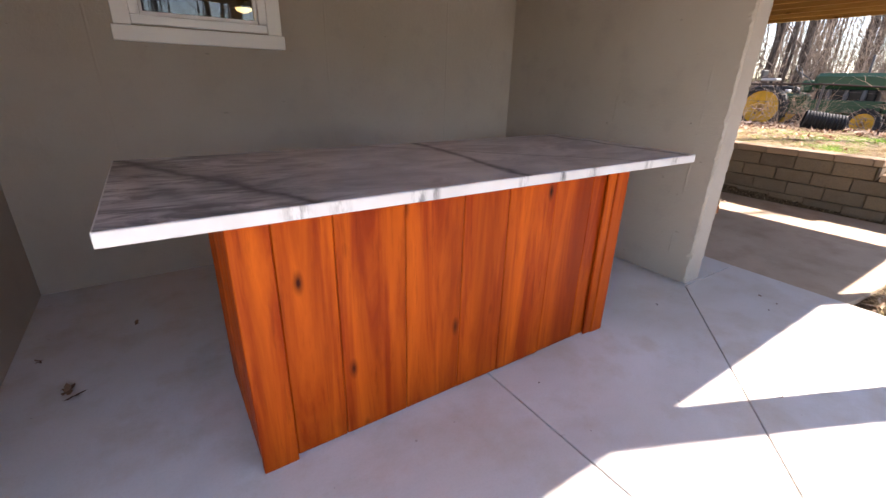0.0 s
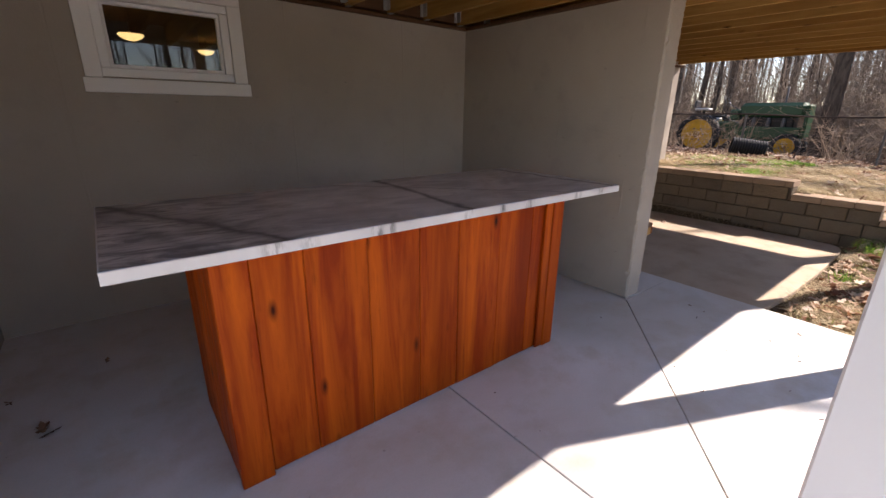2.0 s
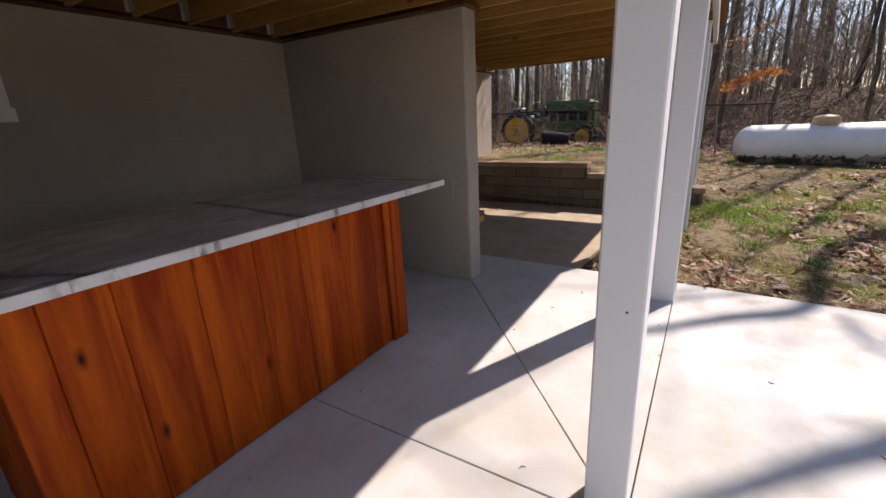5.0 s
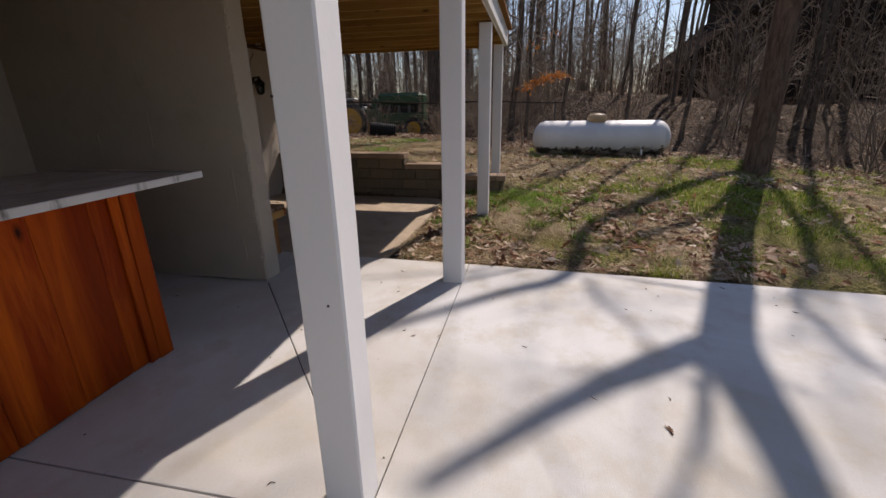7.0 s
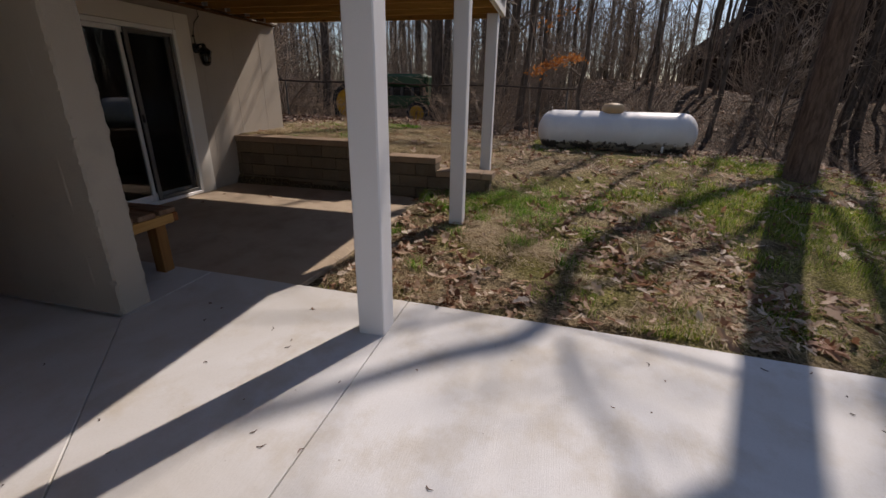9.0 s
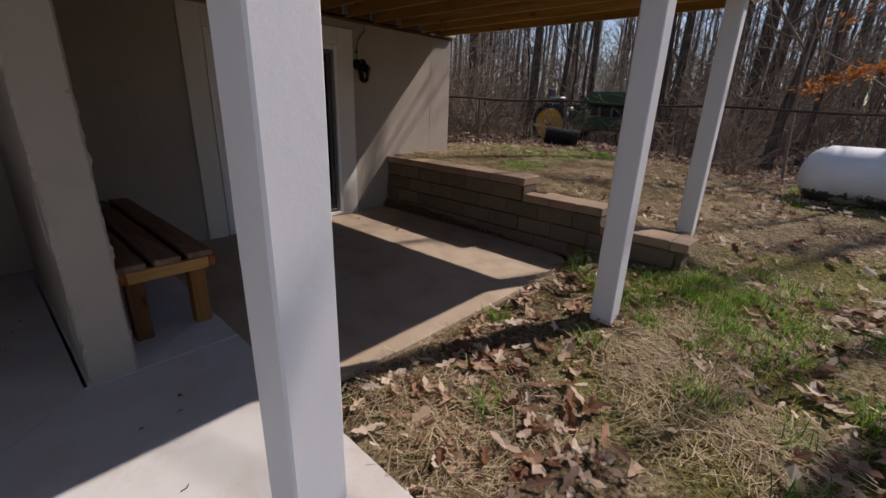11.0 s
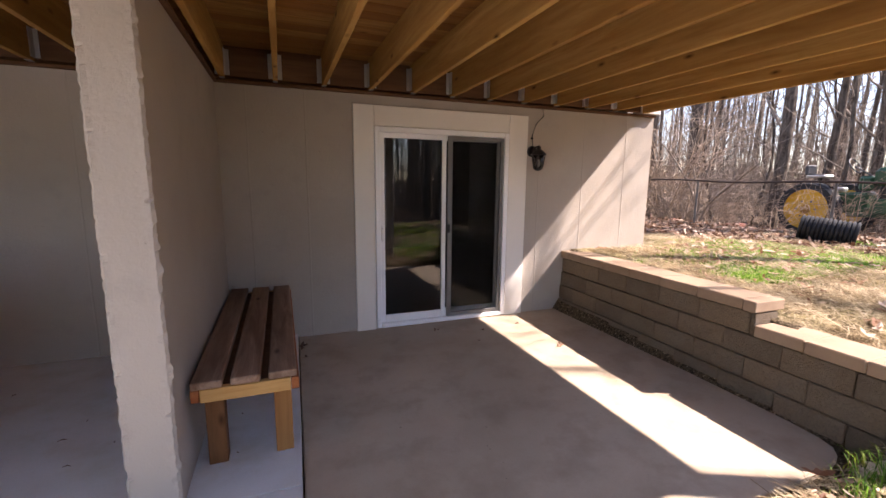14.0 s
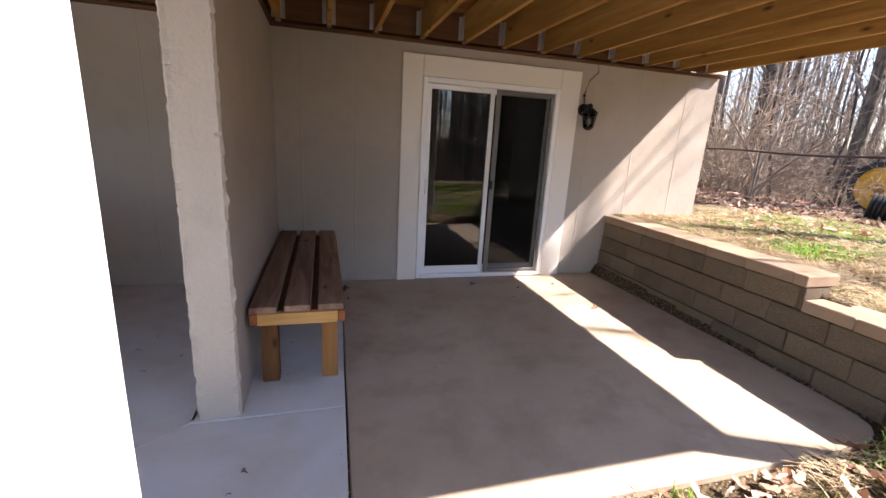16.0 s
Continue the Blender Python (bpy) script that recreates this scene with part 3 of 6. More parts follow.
def partition(name, x0, x1, y_end):
    """A short parged wall that stands out from the house, its end chipped and uneven."""
    bm = bmesh.new()
    zs = np.linspace(-0.1, 2.25, 220)
    rows = []
    for z in zs:
        def chip(k):
            n = noise.noise((k * 9.1, 1.7, z * 5)) * 0.0016 + noise.noise((k * 5.3, 4.2, z * 37)) * 0.0034
            return n + (0.016 * max(0.0, noise.noise((k * 3.3, 8.0, z * 17)) - 0.25) + 0.020 * max(0.0, noise.noise((k * 7.7, 2.0, z * 34)) - 0.28))
        c = 0.012
        ring = [(x0, WALL), (x0, y_end + 0.04), (x0 + chip(1), y_end + c + chip(2)), (x0 + c + chip(3), y_end + chip(4)), (x0 + 0.032, y_end + 0.001),
                (x1 - 0.032, y_end + 0.001), (x1 - c + chip(6), y_end + chip(7)), (x1 + chip(8), y_end + c + chip(9)), (x1, y_end + 0.04), (x1, WALL)]
        rows.append([bm.verts.new((x, y, z)) for x, y in ring])
    for a, b in zip(rows, rows[1:]):
        for i in range(len(a) - 1):
            bm.faces.new((a[i], a[i + 1], b[i + 1], b[i]))
    bm.faces.new(rows[-1])
    bmesh.ops.recalc_face_normals(bm, faces=bm.faces)
    return tagged(part(name, bm, PARGE, None), "short parged wall with a rough chipped end", "wall", kind="structure")


wall_east = partition("wall_partition_1", 3.235, 3.435, 1.692)
wall_west = partition("wall_partition_2", -0.88, -0.67, 1.69)


def ridge_on_partition(y, z0, z1):
    s, n = Soup(), 60
    for i in range(n + 1):
        z = z0 + (z1 - z0) * i / n
        k = 0.007 + 0.006 * random.random()
        h = 0.013 * max(0.0, 0.15 + noise.noise((y * 5, 2, z * 6)))
        o = 0.010 * noise.noise((y, 6, z * 2))
        s.v += [(3.236, y - k + o, z), (3.235 - h, y + o, z), (3.236, y + k + o, z)]
        if i:
            a = 3 * (i - 1)
            s.f += [(a, a + 3, a + 4, a + 1), (a + 1, a + 4, a + 5, a + 2)]
    return s


for y, z0, z1 in ((1.86, 0.0, 2.2), (2.53, 1.1, 2.0), (3.05, 0.3, 1.2)):
    soup_part("form_ridge", ridge_on_partition(y, z0, z1), PARGE, wall_east)

# the rest of the house, which closes the place
tagged(part("wall_upper", box(-3.0, 8.21, WALL + 0.0, 4.02, 2.575, 5.6), plain("tan_siding", (0.5, 0.45, 0.38), 0.7).m, None), "plain tan house wall above the deck", "wall", kind="structure")
tagged(part("wall_far_west", box(-3.2, -3.0, WALL, 9.0, -0.15, 5.6), PARGE, None), "plain outer house wall", "wall", kind="structure")
tagged(part("wall_far_east", box(8.01, 8.21, 4.024, 9.0, -0.15, 5.6), PARGE, None), "plain outer house wall", "wall", kind="structure")
tagged(part("wall_back", box(-3.0, 8.01, 8.8, 9.0, -0.15, 5.6), ROOMWALL, None), "plain back wall of the basement room", "wall", kind="structure")
tagged(part("floor_room", box(-3.0, 8.01, 4.02, 8.8, -0.12, -0.02), ROOMFLOOR, None), "dark basement floor seen through the glass", "floor", kind="structure")
tagged(part("ceiling_room", box(-3.0, 8.01, 4.02, 8.8, 2.50, 2.58), RAFTER, None), "dark ceiling of the basement room", "ceiling", kind="structure")
tagged(part("roof", box(-3.2, 8.4, 3.9, 9.2, 5.6, 5.75), ROOFING, None), "plain dark house roof", "roof", kind="structure")


def hanging_bowl(x, y, z):
    t = thing("ceiling_light", (x, y, 2.50), "lit amber glass bowl lamp under the room's ceiling", "lamp")
    part("bowl", lathe([(0.015, z), (0.065, z + 0.012), (0.105, z + 0.035), (0.122, z + 0.066)], 24, at=(x, y, 0)), BOWL, t, "glowing amber bowl", True)
    part("rod", lathe([(0.012, z + 0.06), (0.012, 2.50)], 8, at=(x, y, 0)), BLACK, t)
    return t


hanging_bowl(0.525, 6.2, 2.14)
hanging_bowl(1.66, 8.3, 2.27)


# ---- window and door ----
def build_window():
    w = thing("window_1", (0.535, WALL, 1.636), "small white window with a wide white board surround", "window", kind="structure")
    y0 = WALL - 0.026
    part("side_trim", box(0.05, 0.14, y0, WALL, 1.628, 2.146, 0.003), WHITE, w)
    part("side_trim", box(0.93, 1.02, y0, WALL, 1.628, 2.146, 0.003), WHITE, w)
    part("head_trim", box(0.05, 1.02, y0, WALL, 2.148, 2.238, 0.003), WHITE, w)
    part("window_sill", box(0.035, 1.035, y0 - 0.006, WALL, 1.538, 1.626, 0.003), WHITE, w)
    f = bmesh.new()
    for a in ((0.141, 0.929, 1.637, 1.688), (0.141, 0.929, 2.094, 2.145), (0.141, 0.192, 1.690, 2.092), (0.878, 0.929, 1.690, 2.092)):
        box(a[0], a[1], WALL - 0.008, WALL + 0.10, a[2], a[3], 0.003, f)
    part("window_frame", f, VINYL, w)
    s = bmesh.new()
    for a in ((0.194, 0.876, 1.692, 1.714), (0.194, 0.876, 2.068, 2.090), (0.194, 0.212, 1.716, 2.066), (0.858, 0.876, 1.716, 2.066)):
        box(a[0], a[1], WALL + 0.022, WALL + 0.07, a[2], a[3], 0.002, s)
    part("sash", s, VINYL, w)
    g = part("pane", box(0.213, 0.857, WALL + 0.042, WALL + 0.048, 1.717, 2.065), GLASS, w)
    g.visible_shadow = False


def build_door():
    d = thing("door_1", (5.48, WALL, 0.0), "closed white sliding glass patio door with a wide cream board surround", "door", kind="structure")
    y0 = WALL - 0.028
    part("side_trim", box(4.56, 4.753, y0, WALL, -0.03, 2.155, 0.003), TRIM, d)
    part("side_trim", box(6.202, 6.425, y0, WALL, -0.03, 2.155, 0.003), TRIM, d)
    part("head_trim", box(4.755, 6.20, y0, WALL, 1.968, 2.155, 0.003), TRIM, d)
    f = bmesh.new()
    for a in ((4.757, 4.805, -0.018, 1.963), (6.150, 6.198, -0.018, 1.963), (4.807, 6.148, 1.915, 1.963)):
        box(a[0], a[1], WALL - 0.036, WALL + 0.10, a[2], a[3], 0.003, f)
    part("door_frame", f, VINYL, d)
    part("threshold", box(4.807, 6.148, WALL - 0.045, WALL + 0.10, -0.018, 0.022, 0.004), VINYL, d)

    def panel(name, x0, x1, y, rail, low):
        b = bmesh.new()
        for a in ((x0, x0 + rail, 0.024, 1.912), (x1 - rail, x1, 0.024, 1.912), (x0 + rail + 0.001, x1 - rail - 0.001, 0.024, 0.024 + low), (x0 + rail + 0.001, x1 - rail - 0.001, 1.912 - rail, 1.912)):
            box(a[0], a[1], y, y + 0.034, a[2], a[3], 0.003, b)
        p = part(name, b, VINYL, d)
        g = part("pane", box(x0 + rail - 0.002, x1 - rail + 0.002, y + 0.014, y + 0.02, 0.024 + low, 1.914 - rail), GLASS, p)
        g.visible_shadow = False
        return p

    left = panel("sliding_panel", 4.809, 5.50, WALL + 0.005, 0.045, 0.075)
    panel("fixed_panel", 5.462, 6.146, WALL + 0.048, 0.045, 0.075)
    h = bmesh.new()
    box(4.818, 4.846, WALL - 0.012, WALL + 0.004, 0.86, 1.02, 0.004, h)
    box(4.822, 4.842, WALL - 0.045, WALL - 0.034, 0.875, 1.005, 0.004, h)
    box(4.822, 4.842, WALL - 0.034, WALL - 0.011, 0.875, 0.893, 0.002, h)
    box(4.822, 4.842, WALL - 0.034, WALL - 0.011, 0.987, 1.005, 0.002, h)
    part("handle", h, VINYL, left, "white pull handle")
    s = bmesh.new()
    for a in ((5.508, 5.556, 0.026, 1.910), (6.104, 6.140, 0.026, 1.910), (5.558, 6.102, 0.026, 0.066), (5.558, 6.102, 1.872, 1.910)):
        box(a[0], a[1], WALL - 0.026, WALL - 0.006, a[2], a[3], 0.002, s)
    sc = part("screen_panel", s, GREYMETAL, d, "grey framed insect screen")
    m = part("screen_mesh", box(5.556, 6.104, WALL - 0.0165, WALL - 0.0155, 0.066, 1.872), SCREEN, sc)
    m.visible_shadow = False
    part("latch", box(5.502, 5.530, WALL - 0.048, WALL - 0.027, 0.93, 1.02, 0.006), BLACK, sc, "black latch")


build_window()
build_door()


def build_lantern():
    x, z = 6.50, 1.60
    t = thing("wall_lantern", (x, WALL, z), "black metal wall lantern with clear glass beside the door", "lamp")
    part("back_plate", lathe([(0.055, WALL - 0.02), (0.06, WALL - 0.012), (0.06, WALL)], 20, "y", (x, 0, z + 0.19)), BLACK, t)
    a = Soup()
    a.tube([(x, WALL - 0.02, z + 0.19), (x, WALL - 0.06, z + 0.23), (x, WALL - 0.11, z + 0.235), (x, WALL - 0.135, z + 0.20)], [0.011] * 4, 8)
    soup_part("arm", a, BLACK, t)
    c = (x, WALL - 0.135, 0)
    part("roof_cap", lathe([(0.088, z + 0.145), (0.080, z + 0.158), (0.045, z + 0.19), (0.022, z + 0.205), (0.026, z + 0.22), (0.008, z + 0.245)], 8, at=c), BLACK, t)
    part("base", lathe([(0.02, z - 0.02), (0.05, z), (0.055, z + 0.012)], 8, at=c), BLACK, t)
    for i in range(4):
        q = math.pi / 4 + i * math.pi / 2
        b = Soup()
        b.tube([(c[0] + 0.048 * math.cos(q), c[1] + 0.048 * math.sin(q), z + 0.01), (c[0] + 0.072 * math.cos(q), c[1] + 0.072 * math.sin(q), z + 0.15)], [0.006, 0.006], 5)
        soup_part("cage_bar", b, BLACK, t)
    g = part("glass", lathe([(0.042, z + 0.014), (0.062, z + 0.144)], 12, at=c), GLASS, t, smooth=True)
    g.visible_shadow = False
    part("bulb", lathe([(0.008, z + 0.02), (0.022, z + 0.05), (0.02, z + 0.08), (0.012, z + 0.1)], 10, at=c), WHITE, t, smooth=True)
    k = thing("power_cable", (6.52, WALL, 1.85), "thin grey cable looping up from the lantern to the deck", "cable")
    w = Soup()
    w.tube([(6.50, WALL - 0.012, 1.85), (6.49, WALL - 0.014, 1.96), (6.53, WALL - 0.016, 2.08), (6.62, WALL - 0.02, 2.17), (6.60, WALL - 0.02, 2.25), (6.56, WALL - 0.03, 2.36)], [0.006] * 6, 6)
    soup_part("wire", w, GREY, k)
    part("clip", lathe([(0.012, WALL - 0.02), (0.012, WALL)], 8, "y", (6.49, 0, 1.93)), BLACK, k)


build_lantern()

# ---- slab and patio ----
slab = thing("floor_slab", (0, 0, 0), "pale broom-finished concrete slab with sawn joints", "floor", kind="structure")
part("joint_bed", prism([(-3, -3.44), (3.69, -3.44), (3.77, -1.87), (3.88, 1.04), (3.96, 3.78), (-3, 3.78)], -0.12, -0.012), JOINT, slab)
PANELS = (
    [(-3.0, -3.47), (3.73, -3.47), (3.81, -1.87), (3.90, 0.07), (-3.0, 0.07)],
    [(-3.0, 0.07), (1.31, 0.07), (1.31, 3.83), (-3.0, 3.83)],
    [(1.31, 0.07), (3.225, 1.69), (3.225, 3.83), (1.31, 3.83)],
    [(1.31, 0.07), (3.90, 0.07), (3.945, 1.67), (3.20, 1.67)],
    [(3.20, 1.67), (3.945, 1.67), (4.003, 3.83), (3.20, 3.83)],
)
for p in PANELS:
    part("slab_panel", prism(shrink(p, 0.003), -0.10, 0.0, 0.003), SLAB, slab)


def rounded_patio():
    pts = [(3.932, 0.93), (4.6, 0.885), (5.4, 0.87), (6.1, 0.875), (6.44, 0.88), (6.62, 0.895), (6.74, 0.93), (6.81, 0.985), (6.846, 1.08), (6.864, 1.25), (6.886, 1.9), (6.940, 3.83), (4.008, 3.83), (3.951, 1.67)]
    return prism(pts, -0.14, -0.028, 0.006)


tagged(part("floor_patio", rounded_patio(), PATIO, None), "tan stained concrete patio before the glass door", "floor", kind="structure")


# ---- retaining wall ----
def build_retaining_wall():
    w = thing("retaining_wall", (7.0, 1.9, -0.07), "low stepped retaining wall of tan-brown concrete blocks with tan caps", "wall", kind="structure")
    depth, h, cap = 0.24, 0.16, 0.08
    base = -0.055
    ends = (3.80, 1.55, 0.69, -0.04)
    tops = (4, 3, 2)
    meshes = {}

    def face(y):
        return 6.865 + 0.028 * (y - 0.7)


    def unit(length, height, dep, bev, seed):
        key = (round(length, 3), height, seed)
        if key not in meshes:
            b = box(-dep / 2, dep / 2, -length / 2, length / 2, 0, height, bev)
            for v in b.verts:
                v.co += Vector((noise.noise(v.co * 9 + Vector((seed, 0, 0))), noise.noise(v.co * 8 + Vector((0, seed, 0))), 0)) * 0.004
            meshes[key] = mesh_of("block", b, BLOCK if height == h - 0.006 else CAP)
        return meshes[key]

    def put(name, length, height, dep, x, y, z, bev):
        ob = new(name, unit(round(length, 3), height, dep, bev, random.randrange(4)))
        ob.parent = w
        ob.location = Vector((x, y, z)) - w.location

    for course in range(4):
        stop = ends[1] if course == 3 else ends[2] if course == 2 else ends[3]
        y = 3.80
        first = 0.245 if course % 2 else 0.075
        while y - stop > 0.02:
            ln = min(first if y == 3.80 else 0.393, y - stop)
            put("block", ln - 0.009, h - 0.006, depth, face(y) + depth / 2 + 0.008 * course + random.uniform(-0.004, 0.004), y - ln / 2, base + course * h, 0.006)
            y -= ln
    for k in range(3):
        top, y, stop = base + tops[k] * h, ends[k] + (0.0 if k == 0 else -0.004), ends[k + 1] - (0.003 if k < 2 else 0.03)
        while y - stop > 0.05:
            ln = min(0.305 if k else 0.36, y - stop)
            put("cap_stone", ln - 0.004, cap, 0.30, face(y) + 0.14 + 0.014 + random.uniform(-0.003, 0.003), y - ln / 2, top + 0.001, 0.007)
            y -= ln
    part("backfill", box(7.02, 7.12, 0.02, 3.79, -0.12, 0.18), JOINT, w)


build_retaining_wall()


# ---- deck overhead ----
def build_deck():
    d = thing("wooden_deck", (3.0, 1.9, 2.29), "raised deck of yellow treated pine seen from below", "deck", kind="structure")
    x0, x1, y0 = -3.0, 8.00, 0.0
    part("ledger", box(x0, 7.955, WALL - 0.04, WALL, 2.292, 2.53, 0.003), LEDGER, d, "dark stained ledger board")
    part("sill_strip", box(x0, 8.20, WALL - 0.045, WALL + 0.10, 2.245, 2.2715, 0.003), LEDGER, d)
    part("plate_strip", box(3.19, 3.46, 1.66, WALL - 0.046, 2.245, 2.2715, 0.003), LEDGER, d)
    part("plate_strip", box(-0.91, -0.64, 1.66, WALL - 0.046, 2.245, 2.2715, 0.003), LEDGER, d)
    part("end_block", box(8.004, 8.24, WALL - 0.07, WALL + 0.14, 2.278, 2.42, 0.006), TRIM, d)
    part("end_board", box(x0, x1, 3.614, WALL - 0.010, 2.532, 2.566, 0.002), TREATED_X, d)
    part("rim_joist", box(x1 - 0.042, x1, y0 + 0.08, WALL - 0.062, 2.276, 2.53, 0.003), TREATED_Y, d)
    jm = mesh_of("joist", box(-0.019, 0.019, 0.08, WALL - 0.042, 2.276, 2.53, 0.003), TREATED_Y)
    hm = bmesh.new()
    box(-0.026, -0.0195, WALL - 0.10, WALL - 0.041, 2.30, 2.50, 0, hm)
    box(0.0195, 0.026, WALL - 0.10, WALL - 0.041, 2.30, 2.50, 0, hm)
    box(-0.0195, 0.0195, WALL - 0.10, WALL - 0.041, 2.2725, 2.2755, 0, hm)
    box(-0.055, -0.0262, WALL - 0.0435, WALL - 0.0405, 2.30, 2.50, 0, hm)
    box(0.0262, 0.055, WALL - 0.0435, WALL - 0.0405, 2.30, 2.50, 0, hm)
    hanger = mesh_of("joist_hanger", hm, GALV)
    x = 3.50 - 16 * 0.406
    while x < 7.90:
        j = new("joist", jm)
        j.parent, j.location = d, Vector((x + random.uniform(-0.006, 0.006), 0, 0)) - d.location
        g = new("joist_hanger", hanger)
        g.parent, g.location = d, j.location.copy()
        x += 0.406
    bm = mesh_of("deck_board", box(x0, x1 + 0.0, -0.068, 0.068, 2.532, 2.566, 0.003), TREATED_X)
    y = 0.030
    while y < 3.60:
        b = new("deck_board", bm)
        b.parent, b.location = d, Vector((0, y, random.uniform(0, 0.0015))) - d.location
        y += 0.1405
    beam = thing("porch_beam", (3.0, 0.03, 2.29), "white painted beam along the front of the deck", "beam", kind="structure")
    part("beam_board", box(x0, x1, 0.068, 0.079, 2.285, 2.528, 0.003), WHITE, beam)
    part("fascia", box(x0, x1 + 0.02, 0.030, 0.066, 2.300, 2.530, 0.003), WHITE, beam)


build_deck()


def porch_post(x, y, z0, s=0.15):
    t = thing("porch_post", (x, y, z0), "white painted square wooden porch post", "post", "posts under the deck")
    bm = bmesh.new()
    n = 26
    rows = []
    c, h = 0.007, s / 2
    for i in range(n + 1):
        z = z0 + (2.284 - z0) * i / n
        w = lambda k: 0.0016 * noise.noise((x + k * 3.1, y, z * 2.3))
        ring = [(-h + c, -h), (h - c, -h), (h, -h + c), (h, h - c), (h - c, h), (-h + c, h), (-h, h - c), (-h, -h + c)]
        rows.append([bm.verts.new((x + px + w(k // 2), y + py + w(k // 2 + 9), z)) for k, (px, py) in enumerate(ring)])
    for a, b in zip(rows, rows[1:]):
        for k in range(8):
            bm.faces.new((a[k], a[(k + 1) % 8], b[(k + 1) % 8], b[k]))
    bm.faces.new(rows[-1])
    bm.faces.new(rows[0][::-1])
    bmesh.ops.recalc_face_normals(bm, faces=bm.faces)
    part("shaft", bm, POST, t)
    return t


p1 = porch_post(1.402, 0.147, 0.0, 0.144)
for z, y in ((0.824, 0.125), (1.406, 0.215)):
    part("nail_hole", lathe([(0.004, 1.3275), (0.004, 1.3315)], 8, "x", (0, y - 0.0, z)), JOINT, p1, "small dark nail hole")
porch_post(3.525, 0.143, 0.0, 0.158)
porch_post(5.786, 0.153, -0.06, 0.144)
porch_post(7.70, 0.15, 0.05, 0.144)


# ---- counter ----
def build_counter():
    t = thing("bar_counter", (1.2, 2.0, 0.0), "orange-stained wooden bar base of upright planks", "counter")
    x0, x1, y0, y1, zt = 0.240, 2.158, 1.624, 2.31, 0.993
    edges = (0.368, 0.568, 0.842, 1.112, 1.352, 1.642, 1.905, 2.062)
    for a, b in zip(edges, edges[1:]):
        k = random.uniform(0, 0.004)
        part("front_plank", box(a + 0.0008, b - 0.0008, y0 + 0.022 + k, y0 + 0.045 + k, 0.006, zt, 0.004), STAINED, t)
    part("corner_board", box(x0, 0.365, y0 + 0.006, y0 + 0.04, 0.0, zt, 0.004), STAINED, t)
    part("corner_board", box(2.066, x1, y0, y0 + 0.04, 0.0, zt, 0.004), STAINED, t)
    part("corner_strip", box(2.005, 2.062, y0 + 0.006, y0 + 0.021, 0.004, zt, 0.003), STAINED, t)
    for sx0, sx1 in ((x0 + 0.004, x0 + 0.026), (x1 - 0.026, x1 - 0.004)):
        y = y0 + 0.042
        while y < y1 - 0.05:
            part("side_plank", box(sx0, sx1, y, min(y + 0.135, y1), 0.004, zt, 0.003), STAINED, t)
            y += 0.138
    part("back_panel", box(x0 + 0.03, x1 - 0.03, y1 - 0.03, y1 - 0.004, 0.004, zt, 0.003), STAINED, t)
    part("inner_frame", box(x0 + 0.03, x1 - 0.03, y0 + 0.052, y1 - 0.034, 0.05, 0.975), STAINED, t)
    c = thing("countertop", (1.22, 1.97, 0.994), "grey and white marbled poured countertop with dark veins", "countertop")
    cx0, cx1, cy0, cy1, e = -0.028, 2.496, 1.481, 2.452, 0.005
    part("slab", box(cx0 + e, cx1 - e, cy0 + e, cy1 - e, 0.9945, 1.0345), TOP, c)
    for q in ((cx0, cx1, cy0, cy0 + e), (cx0, cx1, cy1 - e, cy1), (cx0, cx0 + e, cy0 + e, cy1 - e), (cx1 - e, cx1, cy0 + e, cy1 - e)):
        part("edge_band", box(*q, 0.9945, 1.0335, 0.002), EDGE, c, "pale edge with dark runs of colour")


build_counter()


# ---- bench ----
def build_bench():
    t = thing("wooden_bench", (3.70, 2.8, 0.0), "low brown wooden plank bench against the parged wall", "bench")
    x0, x1, y0, y1 = 3.458, 3.952, 1.89, 3.775
    part("side_rail", box(x0, x0 + 0.038, y0, y1, 0.392, 0.456, 0.004), BENCH_RED, t, "reddish side rail")
    part("side_rail", box(x1 - 0.038, x1, y0, y1, 0.392, 0.456, 0.004), BENCH_RED, t, "reddish side rail")
    part("end_rail", box(x0 + 0.040, x1 - 0.040, y0 - 0.002, y0 + 0.036, 0.388, 0.456, 0.004), BENCH_END, t, "pale fresh pine end rail")
    part("end_rail", box(x0 + 0.040, x1 - 0.040, y1 - 0.038, y1, 0.392, 0.456, 0.004), BENCH_END, t)
    for k in range(3):
        a = x0 + 0.002 + k * 0.173
        part("seat_plank", box(a, a + 0.137, y0 - 0.006 + 0.004 * k, y1, 0.458, 0.496, 0.006), BENCH_TOP, t, "weathered brown seat plank")
    for k in range(2):
        a = x0 + 0.128 + k * 0.173
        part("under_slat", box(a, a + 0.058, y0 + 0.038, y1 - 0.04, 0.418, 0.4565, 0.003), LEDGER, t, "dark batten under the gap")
    for lx in (x0 + 0.042, x1 - 0.128):
        for ly in (y0 + 0.09, y1 - 0.22):
            part("leg", box(lx, lx + 0.088, ly, ly + 0.088, 0.0, 0.4565, 0.004), LEG_OLD if lx < 3.6 else BENCH_LEG, t, "brown stained leg" if lx < 3.6 else "pale pine leg")


build_bench()

